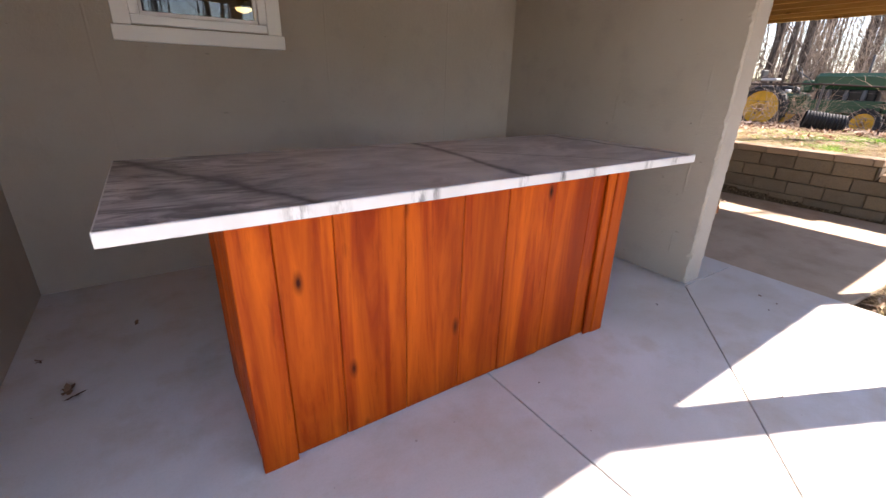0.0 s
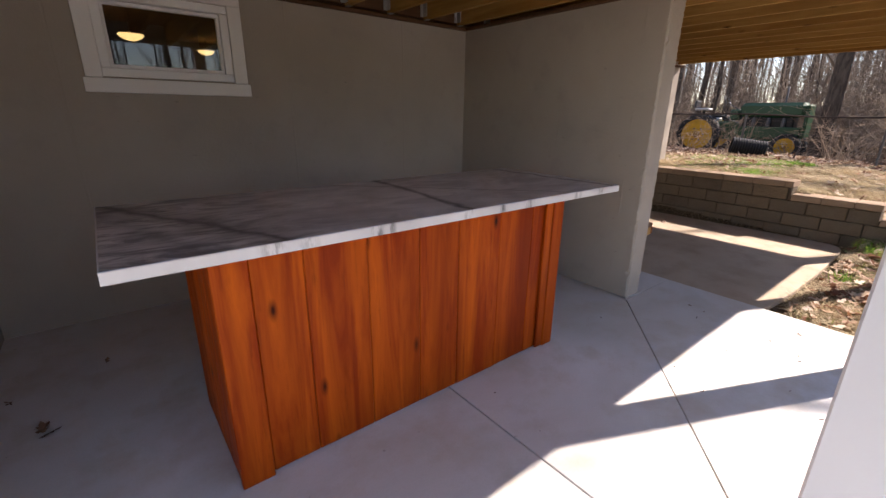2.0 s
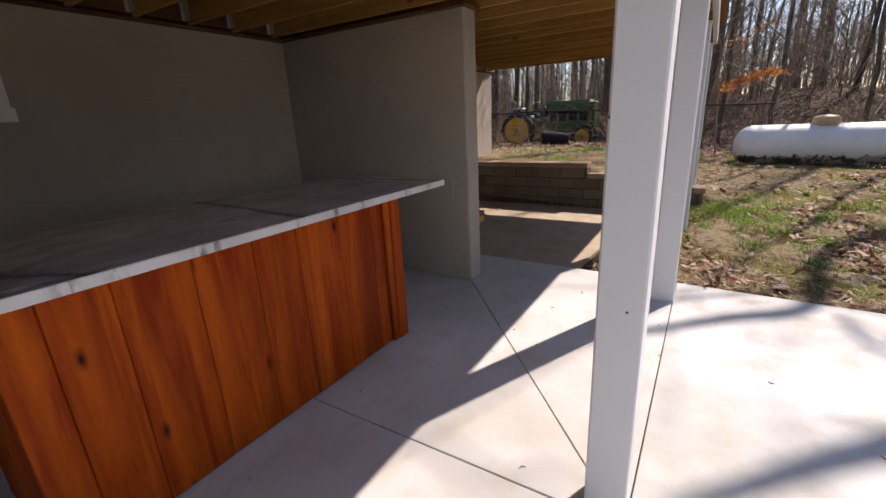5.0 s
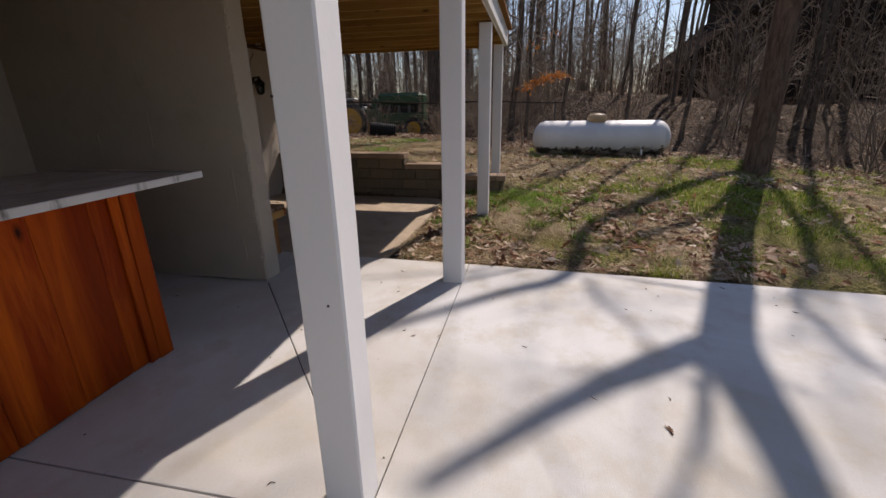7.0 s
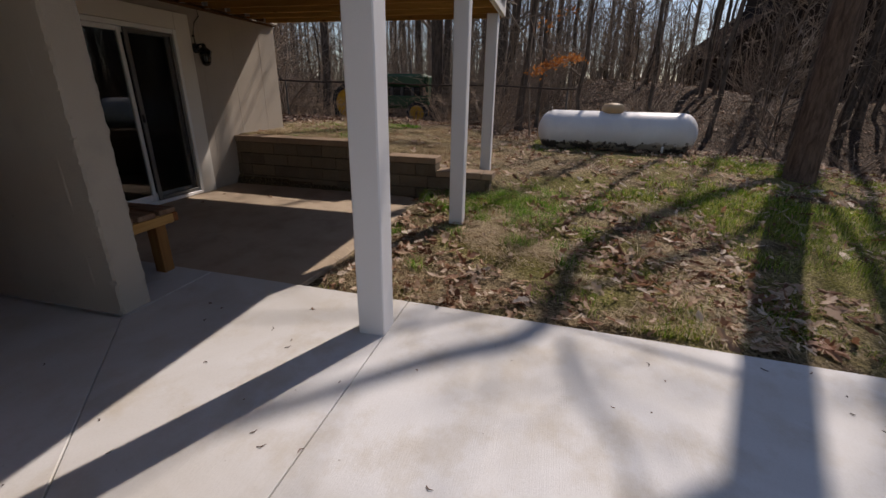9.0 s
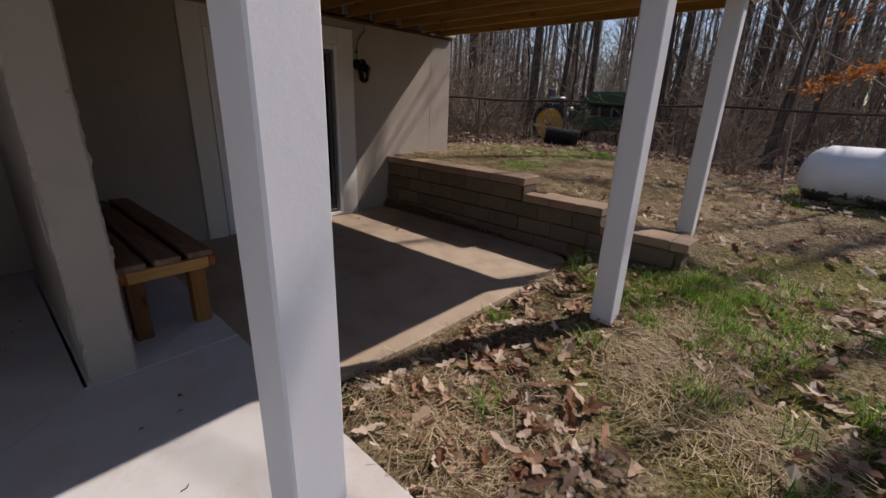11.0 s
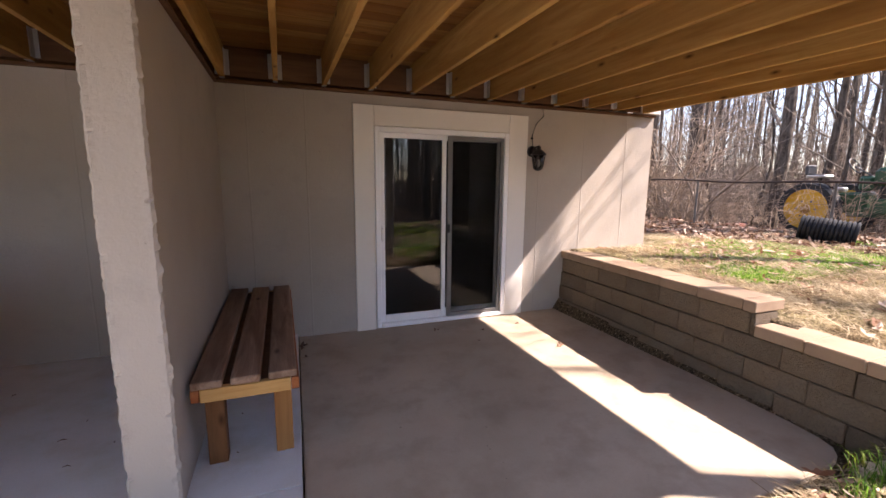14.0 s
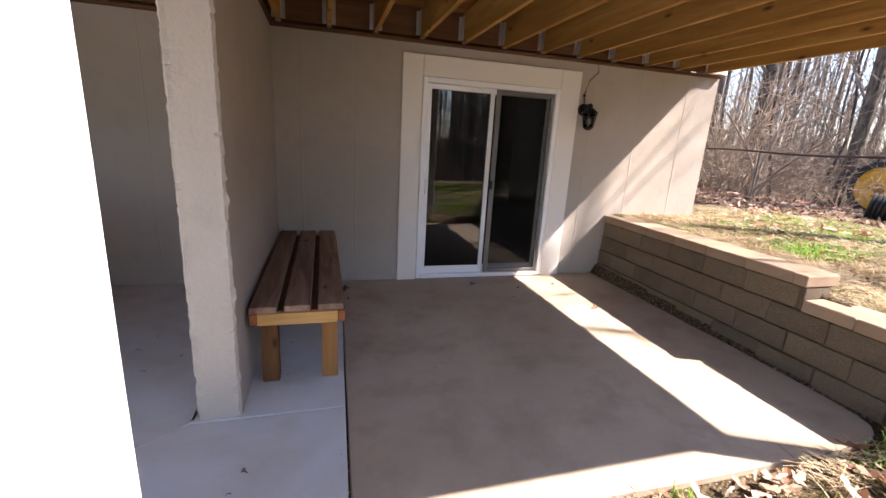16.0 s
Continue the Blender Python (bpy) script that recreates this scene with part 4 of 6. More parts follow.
# ---- woods ----
def limb(s, start, way, length, r0, sides, segs, droop=0.0, wander=0.25, rng=random):
    p, d = Vector(start), Vector(way).normalized()
    pts, rad = [p.copy()], [r0]
    for i in range(segs):
        d = (d + Vector((rng.uniform(-1, 1), rng.uniform(-1, 1), rng.uniform(-0.6, 0.8))) * wander + Vector((0, 0, droop))).normalized()
        p = p + d * (length / segs)
        pts.append(p.copy())
        rad.append(max(0.003, r0 * (1 - 0.8 * (i + 1) / segs)))
    s.tube(pts, rad, sides)
    return pts, rad


def tree_meshes(seed, height, r0, first, limbs, lean=0.02):
    """A bare forest tree about its own base: the meshes of its trunk and its crown."""
    rng = random.Random(seed)
    t, c = Soup(), Soup()
    pts, rad = [], []
    ox, oy = 0.0, 0.0
    n = 12
    for i in range(n + 1):
        h = height * i / n
        ox += rng.uniform(-1, 1) * lean * height / n
        oy += rng.uniform(-1, 1) * lean * height / n
        pts.append((ox, oy, h - 0.15))
        rad.append(r0 * (1.35 if i == 0 else 1.0) * (1 - 0.82 * (i / n) ** 1.1))
    pts.insert(1, (pts[0][0], pts[0][1], 0.35))
    rad.insert(1, r0 * 1.08)
    t.tube(pts, rad, 9)
    for k in range(limbs):
        u = first + (1 - first) * (k + rng.random()) / limbs
        i = min(n - 1, int(u * n))
        f = u * n - i
        a, b = Vector(pts[i + 1]), Vector(pts[min(i + 2, n + 1)])
        start = a.lerp(b, f)
        ang = rng.uniform(0, 2 * math.pi)
        ln = height * rng.uniform(0.12, 0.28) * (1.1 - 0.6 * u)
        r = r0 * 0.30 * (1.1 - u)
        lp, lr = limb(c, start, (math.cos(ang), math.sin(ang), rng.uniform(0.35, 1.1)), ln, max(0.02, r), 5, 5, 0.05, 0.22, rng)
        for _ in range(4):
            q = rng.randrange(1, 6)
            ang2 = ang + rng.uniform(-1.2, 1.2)
            bp, br = limb(c, lp[q], (math.cos(ang2), math.sin(ang2), rng.uniform(0.0, 1.0)), ln * rng.uniform(0.25, 0.5), max(0.009, lr[q] * 0.5), 3, 4, 0.04, 0.3, rng)
            for _ in range(2):
                q2 = rng.randrange(1, 5)
                ang3 = ang2 + rng.uniform(-1.4, 1.4)
                limb(c, bp[q2], (math.cos(ang3), math.sin(ang3), rng.uniform(-0.2, 0.9)), ln * rng.uniform(0.12, 0.25), 0.007, 3, 3, 0.02, 0.35, rng)
    return t.mesh("trunk", BARK), c.mesh("crown", TWIG)


VARIANTS = [tree_meshes(11 + k, h, r, f, n, l) for k, (h, r, f, n, l) in enumerate(((19, 0.16, 0.14, 19, 0.06), (17, 0.115, 0.14, 18, 0.09), (21, 0.20, 0.16, 19, 0.05), (14, 0.065, 0.12, 16, 0.13), (12, 0.045, 0.1, 15, 0.16), (16, 0.085, 0.14, 16, 0.11), (6.5, 0.026, 0.12, 15, 0.14), (5.2, 0.020, 0.1, 15, 0.18), (16, 0.11, 0.40, 4, 0.06), (14, 0.065, 0.36, 4, 0.09)))]
TALL = ("tall bare grey-barked forest tree", "slim bare forest tree in leaf litter")


def forest_tree(x, y, k, scale, rz):
    t = thing("bare_tree", (x, y, gz(x, y) - 0.05), TALL[1] if k > 2 and k != 8 else TALL[0], "tree", "bare trees of the wood")
    for name, me in zip(("trunk", "crown"), VARIANTS[k]):
        o = new(name, me)
        o.parent = t
    t.rotation_euler = (random.uniform(-0.03, 0.03), random.uniform(-0.03, 0.03), rz)
    t.scale = (scale, scale, scale * random.uniform(0.9, 1.1))


def clear_of(x, y, spots):
    return all((x - a) ** 2 + (y - b) ** 2 > r * r for a, b, r in spots)


def in_sunlight_lane(x, y):
    """True where a dense crown would shade the lawn or the slab."""
    return any(-7.0 < y + 0.463 * (x - g) < 4.2 and x - g < 15.5 for g in (2.0, 4.0, 6.0, 8.0, 10.0))


SPOTS = [(16.6, 5.2, 3.2), (13.5, 4.8, 1.9), (10.9, -2, 2.6), (9.0, -4.45, 1.5), (30, -13, 8.5), (11.4, 3.5, 2.5)]
rng = random.Random(5)
count = 0
while count < 205:
    a = math.radians(rng.uniform(-62, 62))
    r = 12.5 + 34 * rng.random() ** 0.85
    x, y = 1.5 + r * math.cos(a), r * math.sin(a)
    if x + 0.6 * max(-y, 0.0) < 13.0 + 0.6 * math.sin(y) or (y > 2.5 and x < 13.5) or not clear_of(x, y, SPOTS):
        continue
    sunny = in_sunlight_lane(x, y)
    if sunny and x < 14.5 and rng.random() > 0.4:
        continue
    SPOTS.append((x, y, 0.75))
    forest_tree(x, y, rng.choice((6, 7, 7, 9)) if sunny else rng.choice((0, 1, 1, 2, 3, 3, 4, 4, 5, 5, 6, 6, 7, 7)), rng.uniform(0.85, 1.15), rng.uniform(0, 6.28))
    count += 1
forest_tree(14.8, 0.25, 1, 0.9, 1.0)
forest_tree(15.6, -0.1, 3, 1.0, 2.0)
for x, y, k, q in ((15.2, 2.95, 0, 1.15), (18.0, 8.28, 0, 1.1), (20.0, 7.95, 1, 1.1), (19.2, 7.0, 3, 1.0), (21.5, 7.6, 0, 0.95)):
    forest_tree(x, y, k, q, x * 2.0)
    SPOTS.append((x, y, 0.9))
forest_tree(15.0, -1.45, 3, 0.95, 0.5)
for x, y, k in ((15.4, -5.0, 9), (16.2, -8.6, 8), (18.3, -7.6, 9), (19.0, -9.3, 8), (19.4, -6.2, 9), (20.4, -8.0, 8), (20.9, -10.4, 9), (17.0, -7.0, 7), (21.3, -6.4, 8), (14.9, -6.6, 6), (18.6, -10.6, 9), (13.9, -5.9, 7)):
    forest_tree(x, y, k, rng.uniform(0.9, 1.2), rng.uniform(0, 6.28))
count = 0
while count < 95:
    x, y = rng.uniform(10.5, 30), rng.uniform(-30, -9.5)
    if x < 12 and y > -10 or not clear_of(x, y, SPOTS):
        continue
    SPOTS.append((x, y, 0.8))
    forest_tree(x, y, rng.choice((6, 7, 8, 9)) if in_sunlight_lane(x, y) and y > -13 else rng.choice((0, 1, 3, 3, 4, 5, 6, 6, 7, 7)), rng.uniform(0.85, 1.15), rng.uniform(0, 6.28))
    count += 1
count = 0
while count < 18:
    x, y = rng.uniform(-16, 9), rng.uniform(-34, -13)
    if not clear_of(x, y, SPOTS):
        continue
    SPOTS.append((x, y, 1.5))
    forest_tree(x, y, rng.choice((0, 1, 2, 3, 5)), rng.uniform(0.85, 1.15), rng.uniform(0, 6.28))
    count += 1


def far_wood():
    """The wood past the trees that can be told apart."""
    s = Soup()
    rg = random.Random(8)
    for _ in range(380):
        a = math.radians(rg.uniform(-105, 72))
        r = rg.uniform(44, 90)
        x, y = r * math.cos(a), r * math.sin(a)
        z, h, q = gz(x, y) - 0.1, rg.uniform(12, 21), rg.uniform(0.05, 0.17)
        s.tube([(x, y, z), (x + rg.uniform(-0.4, 0.4), y + rg.uniform(-0.4, 0.4), z + h * 0.5), (x + rg.uniform(-1, 1), y + rg.uniform(-1, 1), z + h)], [q, q * 0.7, 0.02], 5)
        for _ in range(16):
            u = rg.uniform(0.12, 0.95)
            limb(s, (x, y, z + h * u), (rg.uniform(-1, 1), rg.uniform(-1, 1), 0.7), h * 0.22 * (1.2 - u), 0.035, 3, 3, 0.05, 0.3, rg)
    return s


tagged(soup_part("far_woods", far_wood(), BARK, None), "distant bare grey-brown woods", "woods", kind="stuff")


def far_brush():
    """Low saplings and brushwood that fill the wood between the trunks."""
    s = Soup()
    rg = random.Random(18)
    for _ in range(2300):
        a = math.radians(rg.uniform(-66, 44))
        r = rg.uniform(19, 46)
        x, y = 1.0 + r * math.cos(a), r * math.sin(a)
        if 25.5 < x < 36 and -19.5 < y < -7.5:
            continue
        z, h = gz(x, y) - 0.05, rg.uniform(1.6, 3.2) + (3.4 * rg.random() if r > 28 else 1.2 * rg.random())
        top = (x + rg.gauss(0, 0.35), y + rg.gauss(0, 0.35), z + h)
        q = rg.uniform(0.012, 0.03)
        s.tube([(x, y, z), ((x + top[0]) / 2 + rg.gauss(0, 0.1), (y + top[1]) / 2 + rg.gauss(0, 0.1), z + h * 0.5), top], [q, q * 0.7, 0.005], 3)
        for _ in range(6):
            u = rg.uniform(0.12, 0.9)
            ang = rg.uniform(0, 6.28)
            limb(s, (x + (top[0] - x) * u, y + (top[1] - y) * u, z + h * u), (math.cos(ang), math.sin(ang), rg.uniform(0.1, 1.2)), h * rg.uniform(0.15, 0.4), q * 0.5, 3, 3, 0.0, 0.3, rg)
    return s


tagged(soup_part("brushwood", far_brush(), TWIG, None), "tangled leafless brushwood between the trunks", "brush", kind="stuff")


def shrub_meshes(seed, height, stems, spread):
    rg = random.Random(seed)
    s = Soup()
    for _ in range(stems):
        a = rg.uniform(0, 2 * math.pi)
        base = (rg.uniform(-0.12, 0.12), rg.uniform(-0.12, 0.12), -0.04)
        p, r = limb(s, base, (math.cos(a) * spread, math.sin(a) * spread, 1.4), height * rg.uniform(0.6, 1.1), rg.uniform(0.007, 0.017), 4, 6, -0.06, 0.16, rg)
        for _ in range(4):
            q = rg.randrange(1, 7)
            b = a + rg.uniform(-1.5, 1.5)
            p2, _r = limb(s, p[q], (math.cos(b), math.sin(b), rg.uniform(-0.1, 1.0)), height * rg.uniform(0.2, 0.45), 0.006, 3, 4, -0.03, 0.25, rg)
            limb(s, p2[2], (math.cos(b + 1), math.sin(b + 1), rg.uniform(-0.2, 0.8)), height * 0.15, 0.0035, 3, 3, 0, 0.3, rg)
    return s


SHRUBS = [shrub_meshes(40 + k, h, n, w).mesh("branchwork", m) for k, (h, n, w, m) in enumerate(((1.7, 16, 0.8, TANTWIG), (2.3, 13, 0.6, TANTWIG), (1.3, 18, 1.1, TWIG), (2.8, 11, 0.5, TWIG)))]


def shrub(x, y, k, scale):
    t = thing("bare_shrub", (x, y, gz(x, y)), "leafless tan shrub of thin arching twigs" if k < 2 else "leafless brown tangle of brushwood", "shrub", "brush along the wood's edge")
    o = new("branchwork", SHRUBS[k])
    o.parent = t
    t.rotation_euler, t.scale = (0, 0, rng.uniform(0, 6.28)), (scale, scale, scale)


for x, y, k, s in ((13.9, 7.2, 0, 1.0), (14.4, 4.6, 1, 0.6), (13.1, 7.8, 1, 1.5), (13.4, 9.2, 0, 1.7), (14.9, 8.8, 1, 1.5), (15.2, 2.3, 0, 1.1), (14.2, 3.3, 2, 0.8), (14.3, 1.2, 1, 0.9), (14.3, 6.0, 0, 0.7), (14.7, 6.9, 0, 0.8), (15.0, 5.4, 1, 0.6), (13.0, 4.1, 0, 0.45), (12.9, 8.5, 0, 1.5), (12.7, 10.0, 1, 1.6), (14.0, 11.0, 1, 1.6), (15.5, 10.5, 0, 1.7), (13.8, 2.4, 0, 0.9), (12.9, 0.6, 2, 0.9), (13.1, -1.2, 2, 0.7), (12.4, -4.6, 3, 0.6), (11.0, -6.8, 3, 0.7)):
    shrub(x, y, k, s)
n = 0
while n < 34:
    a = math.radians(rng.uniform(-48, 36))
    r = rng.uniform(17, 27)
    x, y = 1.0 + r * math.cos(a), r * math.sin(a)
    if not clear_of(x, y, SPOTS[:6]) or (y < -1.5 and x < 22):
        continue
    shrub(x, y, rng.choice((2, 3)), rng.uniform(1.4, 2.1))
    n += 1
n = 0
while n < 150:
    a = math.radians(rng.uniform(-68, 58))
    r = 12.6 + 20 * rng.random() ** 1.3
    x, y = 1.0 + r * math.cos(a), r * math.sin(a)
    if x + 0.6 * max(-y, 0.0) < 12.6 or not clear_of(x, y, SPOTS[:6]) or (y < -1.5 and x < 24 and rng.random() < 0.8):
        continue
    shrub(x, y, rng.choice((0, 1, 2, 2, 3, 3)), rng.uniform(0.7, 1.3))
    n += 1


# ---- the big trees whose shadows cross the slab ----
DRIFT = Vector((1.0 / 1.09, -0.463 / 1.09))


def lifted(points):
    """Limb points over ground marks: (x, y) of the shade on the ground and the height that throws it."""
    return [(x + DRIFT.x * h, y + DRIFT.y * h, h) for x, y, h in points]


def twigged(s, pts, r, rg, count, length):
    for _ in range(count):
        i = rg.randrange(1, len(pts))
        a = Vector(pts[i - 1]).lerp(Vector(pts[i]), rg.random())
        ang = rg.uniform(0, 6.28)
        p, q = limb(s, a, (math.cos(ang), math.sin(ang), rg.uniform(0.1, 0.9)), length * rg.uniform(0.5, 1.2), r, 4, 4, 0.03, 0.3, rg)
        for _ in range(3):
            ang += rg.uniform(-1, 1)
            limb(s, p[rg.randrange(1, 5)], (math.cos(ang), math.sin(ang), rg.uniform(-0.1, 0.8)), length * 0.35, r * 0.4, 3, 3, 0.02, 0.3, rg)


def curve(pts, n=5):
    """A smooth run of points through the given ones."""
    pts = [Vector(p) for p in pts]
    out = []
    for i in range(len(pts) - 1):
        a, b, c, d = pts[max(i - 1, 0)], pts[i], pts[i + 1], pts[min(i + 2, len(pts) - 1)]
        for k in range(n):
            t = k / n
            out.append(0.5 * (2 * b + (c - a) * t + (2 * a - 5 * b + 4 * c - d) * t * t + (3 * b - a - 3 * c + d) * t ** 3))
    return out + [pts[-1]]


def taper(n, a, b):
    return [a + (b - a) * i / (n - 1) for i in range(n)]


def big_tree():
    bx, by = 9.0, -4.45
    z = gz(bx, by)
    t = thing("large_tree", (bx, by, z), "large brown-barked tree with forked limbs at the lawn's edge", "tree")
    rg = random.Random(3)
    s = Soup()
    pts = curve([(bx, by, z - 0.2), (bx, by, z + 0.25), (bx + 0.02, by + 0.02, z + 1.6), (bx - 0.01, by + 0.05, 4.0), *lifted([(2.85, -1.66, 6.9)])], 5)
    s.tube(pts, [0.33, 0.27, 0.235, 0.22, 0.21] + taper(len(pts) - 5, 0.205, 0.16), 14)
    soup_part("trunk", s, BIGBARK, t)
    fork = lifted([(2.85, -1.66, 6.9)])[0]
    for run, r0, r1 in (
        (lifted([(2.65, -1.36, 7.1), (2.43, -1.06, 7.5), (2.22, -0.81, 8.0), (1.95, -0.53, 8.6), (1.5, -0.1, 9.6)]), 0.12, 0.05),
        (lifted([(2.35, -1.58, 7.6), (1.96, -1.54, 8.2), (1.5, -1.45, 9.0), (0.9, -1.3, 10.2)]), 0.165, 0.08),
        (lifted([(2.59, -1.46, 7.2), (2.19, -1.31, 7.7), (1.84, -1.15, 8.4), (1.4, -0.9, 9.2)]), 0.05, 0.02),
    ):
        b = Soup()
        c = curve([fork, *run], 4)
        b.tube(c, taper(len(c), r0, r1), 8)
        twigged(b, c, 0.012, rg, 5, 1.0)
        soup_part("limb", b, BIGBARK, t)
    bare = Soup()
    for h in (3.2, 3.9, 4.6, 5.2, 5.9):
        a = rg.uniform(0.6, 2.6)
        p, q = limb(bare, (bx, by + 0.05, h), (math.cos(a) * 0.5, math.sin(a), 0.1), 1.8, 0.018, 5, 6, -0.05, 0.2, rg)
        twigged(bare, p, 0.006, rg, 4, 0.6)
    soup_part("low_branch", bare, TWIG, t)


def shade_tree():
    """A tall tree in the wood behind, its spread limbs up in the sun's way."""
    bx, by = 15.2, -7.3
    z = gz(bx, by)
    t = thing("large_tree", (bx, by, z), "tall spreading bare tree within the wood", "tree")
    rg = random.Random(9)
    s = Soup()
    fork = lifted([(8.55, -4.15, 7.6)])[0]
    pts = curve([(bx, by, z - 0.2), (bx, by, z + 0.3), (bx + 0.1, by, 4.0), fork], 4)
    s.tube(pts, taper(len(pts), 0.32, 0.22), 12)
    soup_part("trunk", s, BARK, t)
    for run, r0, r1 in (
        (lifted([(8.46, -3.82, 7.8), (6.58, -2.1, 8.4), (5.28, -1.13, 9.0), (3.84, -0.82, 9.7), (3.32, -0.27, 10.1), (2.88, 0.19, 10.5), (2.59, 0.47, 10.8)]), 0.14, 0.035),
        (lifted([(7.6, -3.6, 8.0), (6.19, -2.76, 8.5), (4.87, -1.49, 9.2), (4.04, -0.6, 9.8), (3.3, 0.3, 10.4)]), 0.10, 0.02),
        (lifted([(8.0, -4.2, 8.0), (6.27, -3.71, 8.7), (4.76, -3.11, 9.4), (3.56, -2.41, 10.0), (3.05, -2.33, 10.4), (2.15, -2.32, 11.0), (1.3, -2.2, 11.6)]), 0.075, 0.015),
        (lifted([(7.94, -4.59, 8.2), (5.59, -3.9, 9.0), (3.91, -3.25, 9.8), (3.21, -3.12, 10.2), (2.4, -3.2, 10.8)]), 0.085, 0.03),
        (lifted([(3.72, -0.94, 9.8), (3.25, -1.0, 10.1), (2.89, -1.17, 10.4), (2.3, -1.1, 10.9)]), 0.03, 0.012),
    ):
        b = Soup()
        c = curve(run if r0 < 0.05 else [fork, *run], 4)
        b.tube(c, taper(len(c), r0, r1), 7)
        twigged(b, c, 0.010, rg, 9, 1.1)
        soup_part("limb", b, BARK, t)


big_tree()
shade_tree()


def edge_tree(x, y, r, tilt):
    """A stout trunk at the edge of the lawn."""
    z = gz(x, y)
    t = thing("large_tree", (x, y, z), "stout leaning bare tree at the lawn's edge", "tree")
    rg = random.Random(int(x * 31))
    s, c = Soup(), Soup()
    pts = curve([(x, y, z - 0.2), (x, y, z + 0.3), (x + tilt * 0.4, y - tilt, z + 4), (x + tilt, y - tilt * 2.6, z + 11)], 5)
    s.tube(pts, taper(len(pts), r * 1.2, r * 0.5), 12)
    soup_part("trunk", s, BARK, t)
    twigged(c, pts[6:], 0.02, rg, 16, 1.8)
    soup_part("crown", c, TWIG, t)


edge_tree(9.7, -7.35, 0.15, 0.25)
edge_tree(9.6, -8.8, 0.19, 0.6)
edge_tree(10.6, -9.3, 0.16, 0.9)


def beech():
    bx, by = 12.9, -0.2
    z = gz(bx, by)
    t = thing("beech_sapling", (bx, by, z), "slim sapling that still holds orange dead leaves", "tree")
    rg = random.Random(21)
    s, f = Soup(), Soup()
    pts = curve([(bx, by, z - 0.1), (bx + 0.05, by + 0.1, 1.2), (bx, by + 0.15, 2.4), (bx + 0.1, by, 4.0)], 4)
    s.tube(pts, taper(len(pts), 0.03, 0.012), 6)
    for run in ([(bx, by + 0.13, 1.68), (bx - 0.2, by - 0.2, 1.88), (bx - 0.35, by - 0.6, 2.03), (bx - 0.45, by - 0.9, 2.10)], [(bx, by + 0.1, 2.6), (bx - 0.2, by - 0.4, 2.95), (bx - 0.3, by - 0.8, 3.15)]):
        c = curve(run, 5)
        s.tube(c, taper(len(c), 0.012, 0.004), 4)
        for _ in range(280 if run[0][2] < 2 else 30):
            p = c[rg.randrange(2, len(c))] + Vector((rg.gauss(0, 0.10), rg.gauss(0, 0.11), rg.gauss(0.01, 0.045)))
            leaf_into(f, p, rg, 0.05)
    soup_part("trunk", s, TWIG, t)
    soup_part("foliage", f, BEECH, t, "orange dead leaves", False)


def leaf_into(s, p, rg, size, flat=False):
    """One curled dead leaf: a lobed blade, cupped along its rib and bent from stalk to tip."""
    d = Vector((rg.gauss(0, 1), rg.gauss(0, 1), rg.gauss(0, 0.3 if flat else 0.8))).normalized()
    up = Vector((rg.gauss(0, 0.45), rg.gauss(0, 0.45), 1)) if flat else Vector((rg.gauss(0, 1), rg.gauss(0, 1), rg.gauss(0, 1)))
    w = d.cross(up).normalized()
    n = w.cross(d)
    l, k, c = size * rg.uniform(0.7, 1.3), size * rg.uniform(0.45, 0.7), size * rg.uniform(-0.25, 0.55)
    bend = size * rg.uniform(-0.25, 0.45)
    b = len(s.v)
    P = Vector(p)
    ring = [(-1.0, 0.0)]
    for u, v in ((-0.62, 0.52), (-0.38, 0.30), (-0.02, 0.88), (0.22, 0.42), (0.60, 0.62)):
        ring.append((u + rg.uniform(-0.06, 0.06), v * rg.uniform(0.75, 1.15)))
    ring.append((1.0, 0.0))
    ring += [(u + rg.uniform(-0.06, 0.06), -v * rg.uniform(0.8, 1.1)) for u, v in ring[5:0:-1]]
    for u, v in ring + [(0.05, 0.0)]:
        s.v.append(tuple(P + d * (l * u) + w * (k * v) + n * (c * v * v + bend * u * u)))
    m = len(ring)
    s.f += [(b + i, b + (i + 1) % m, b + m) for i in range(m)]


beech()


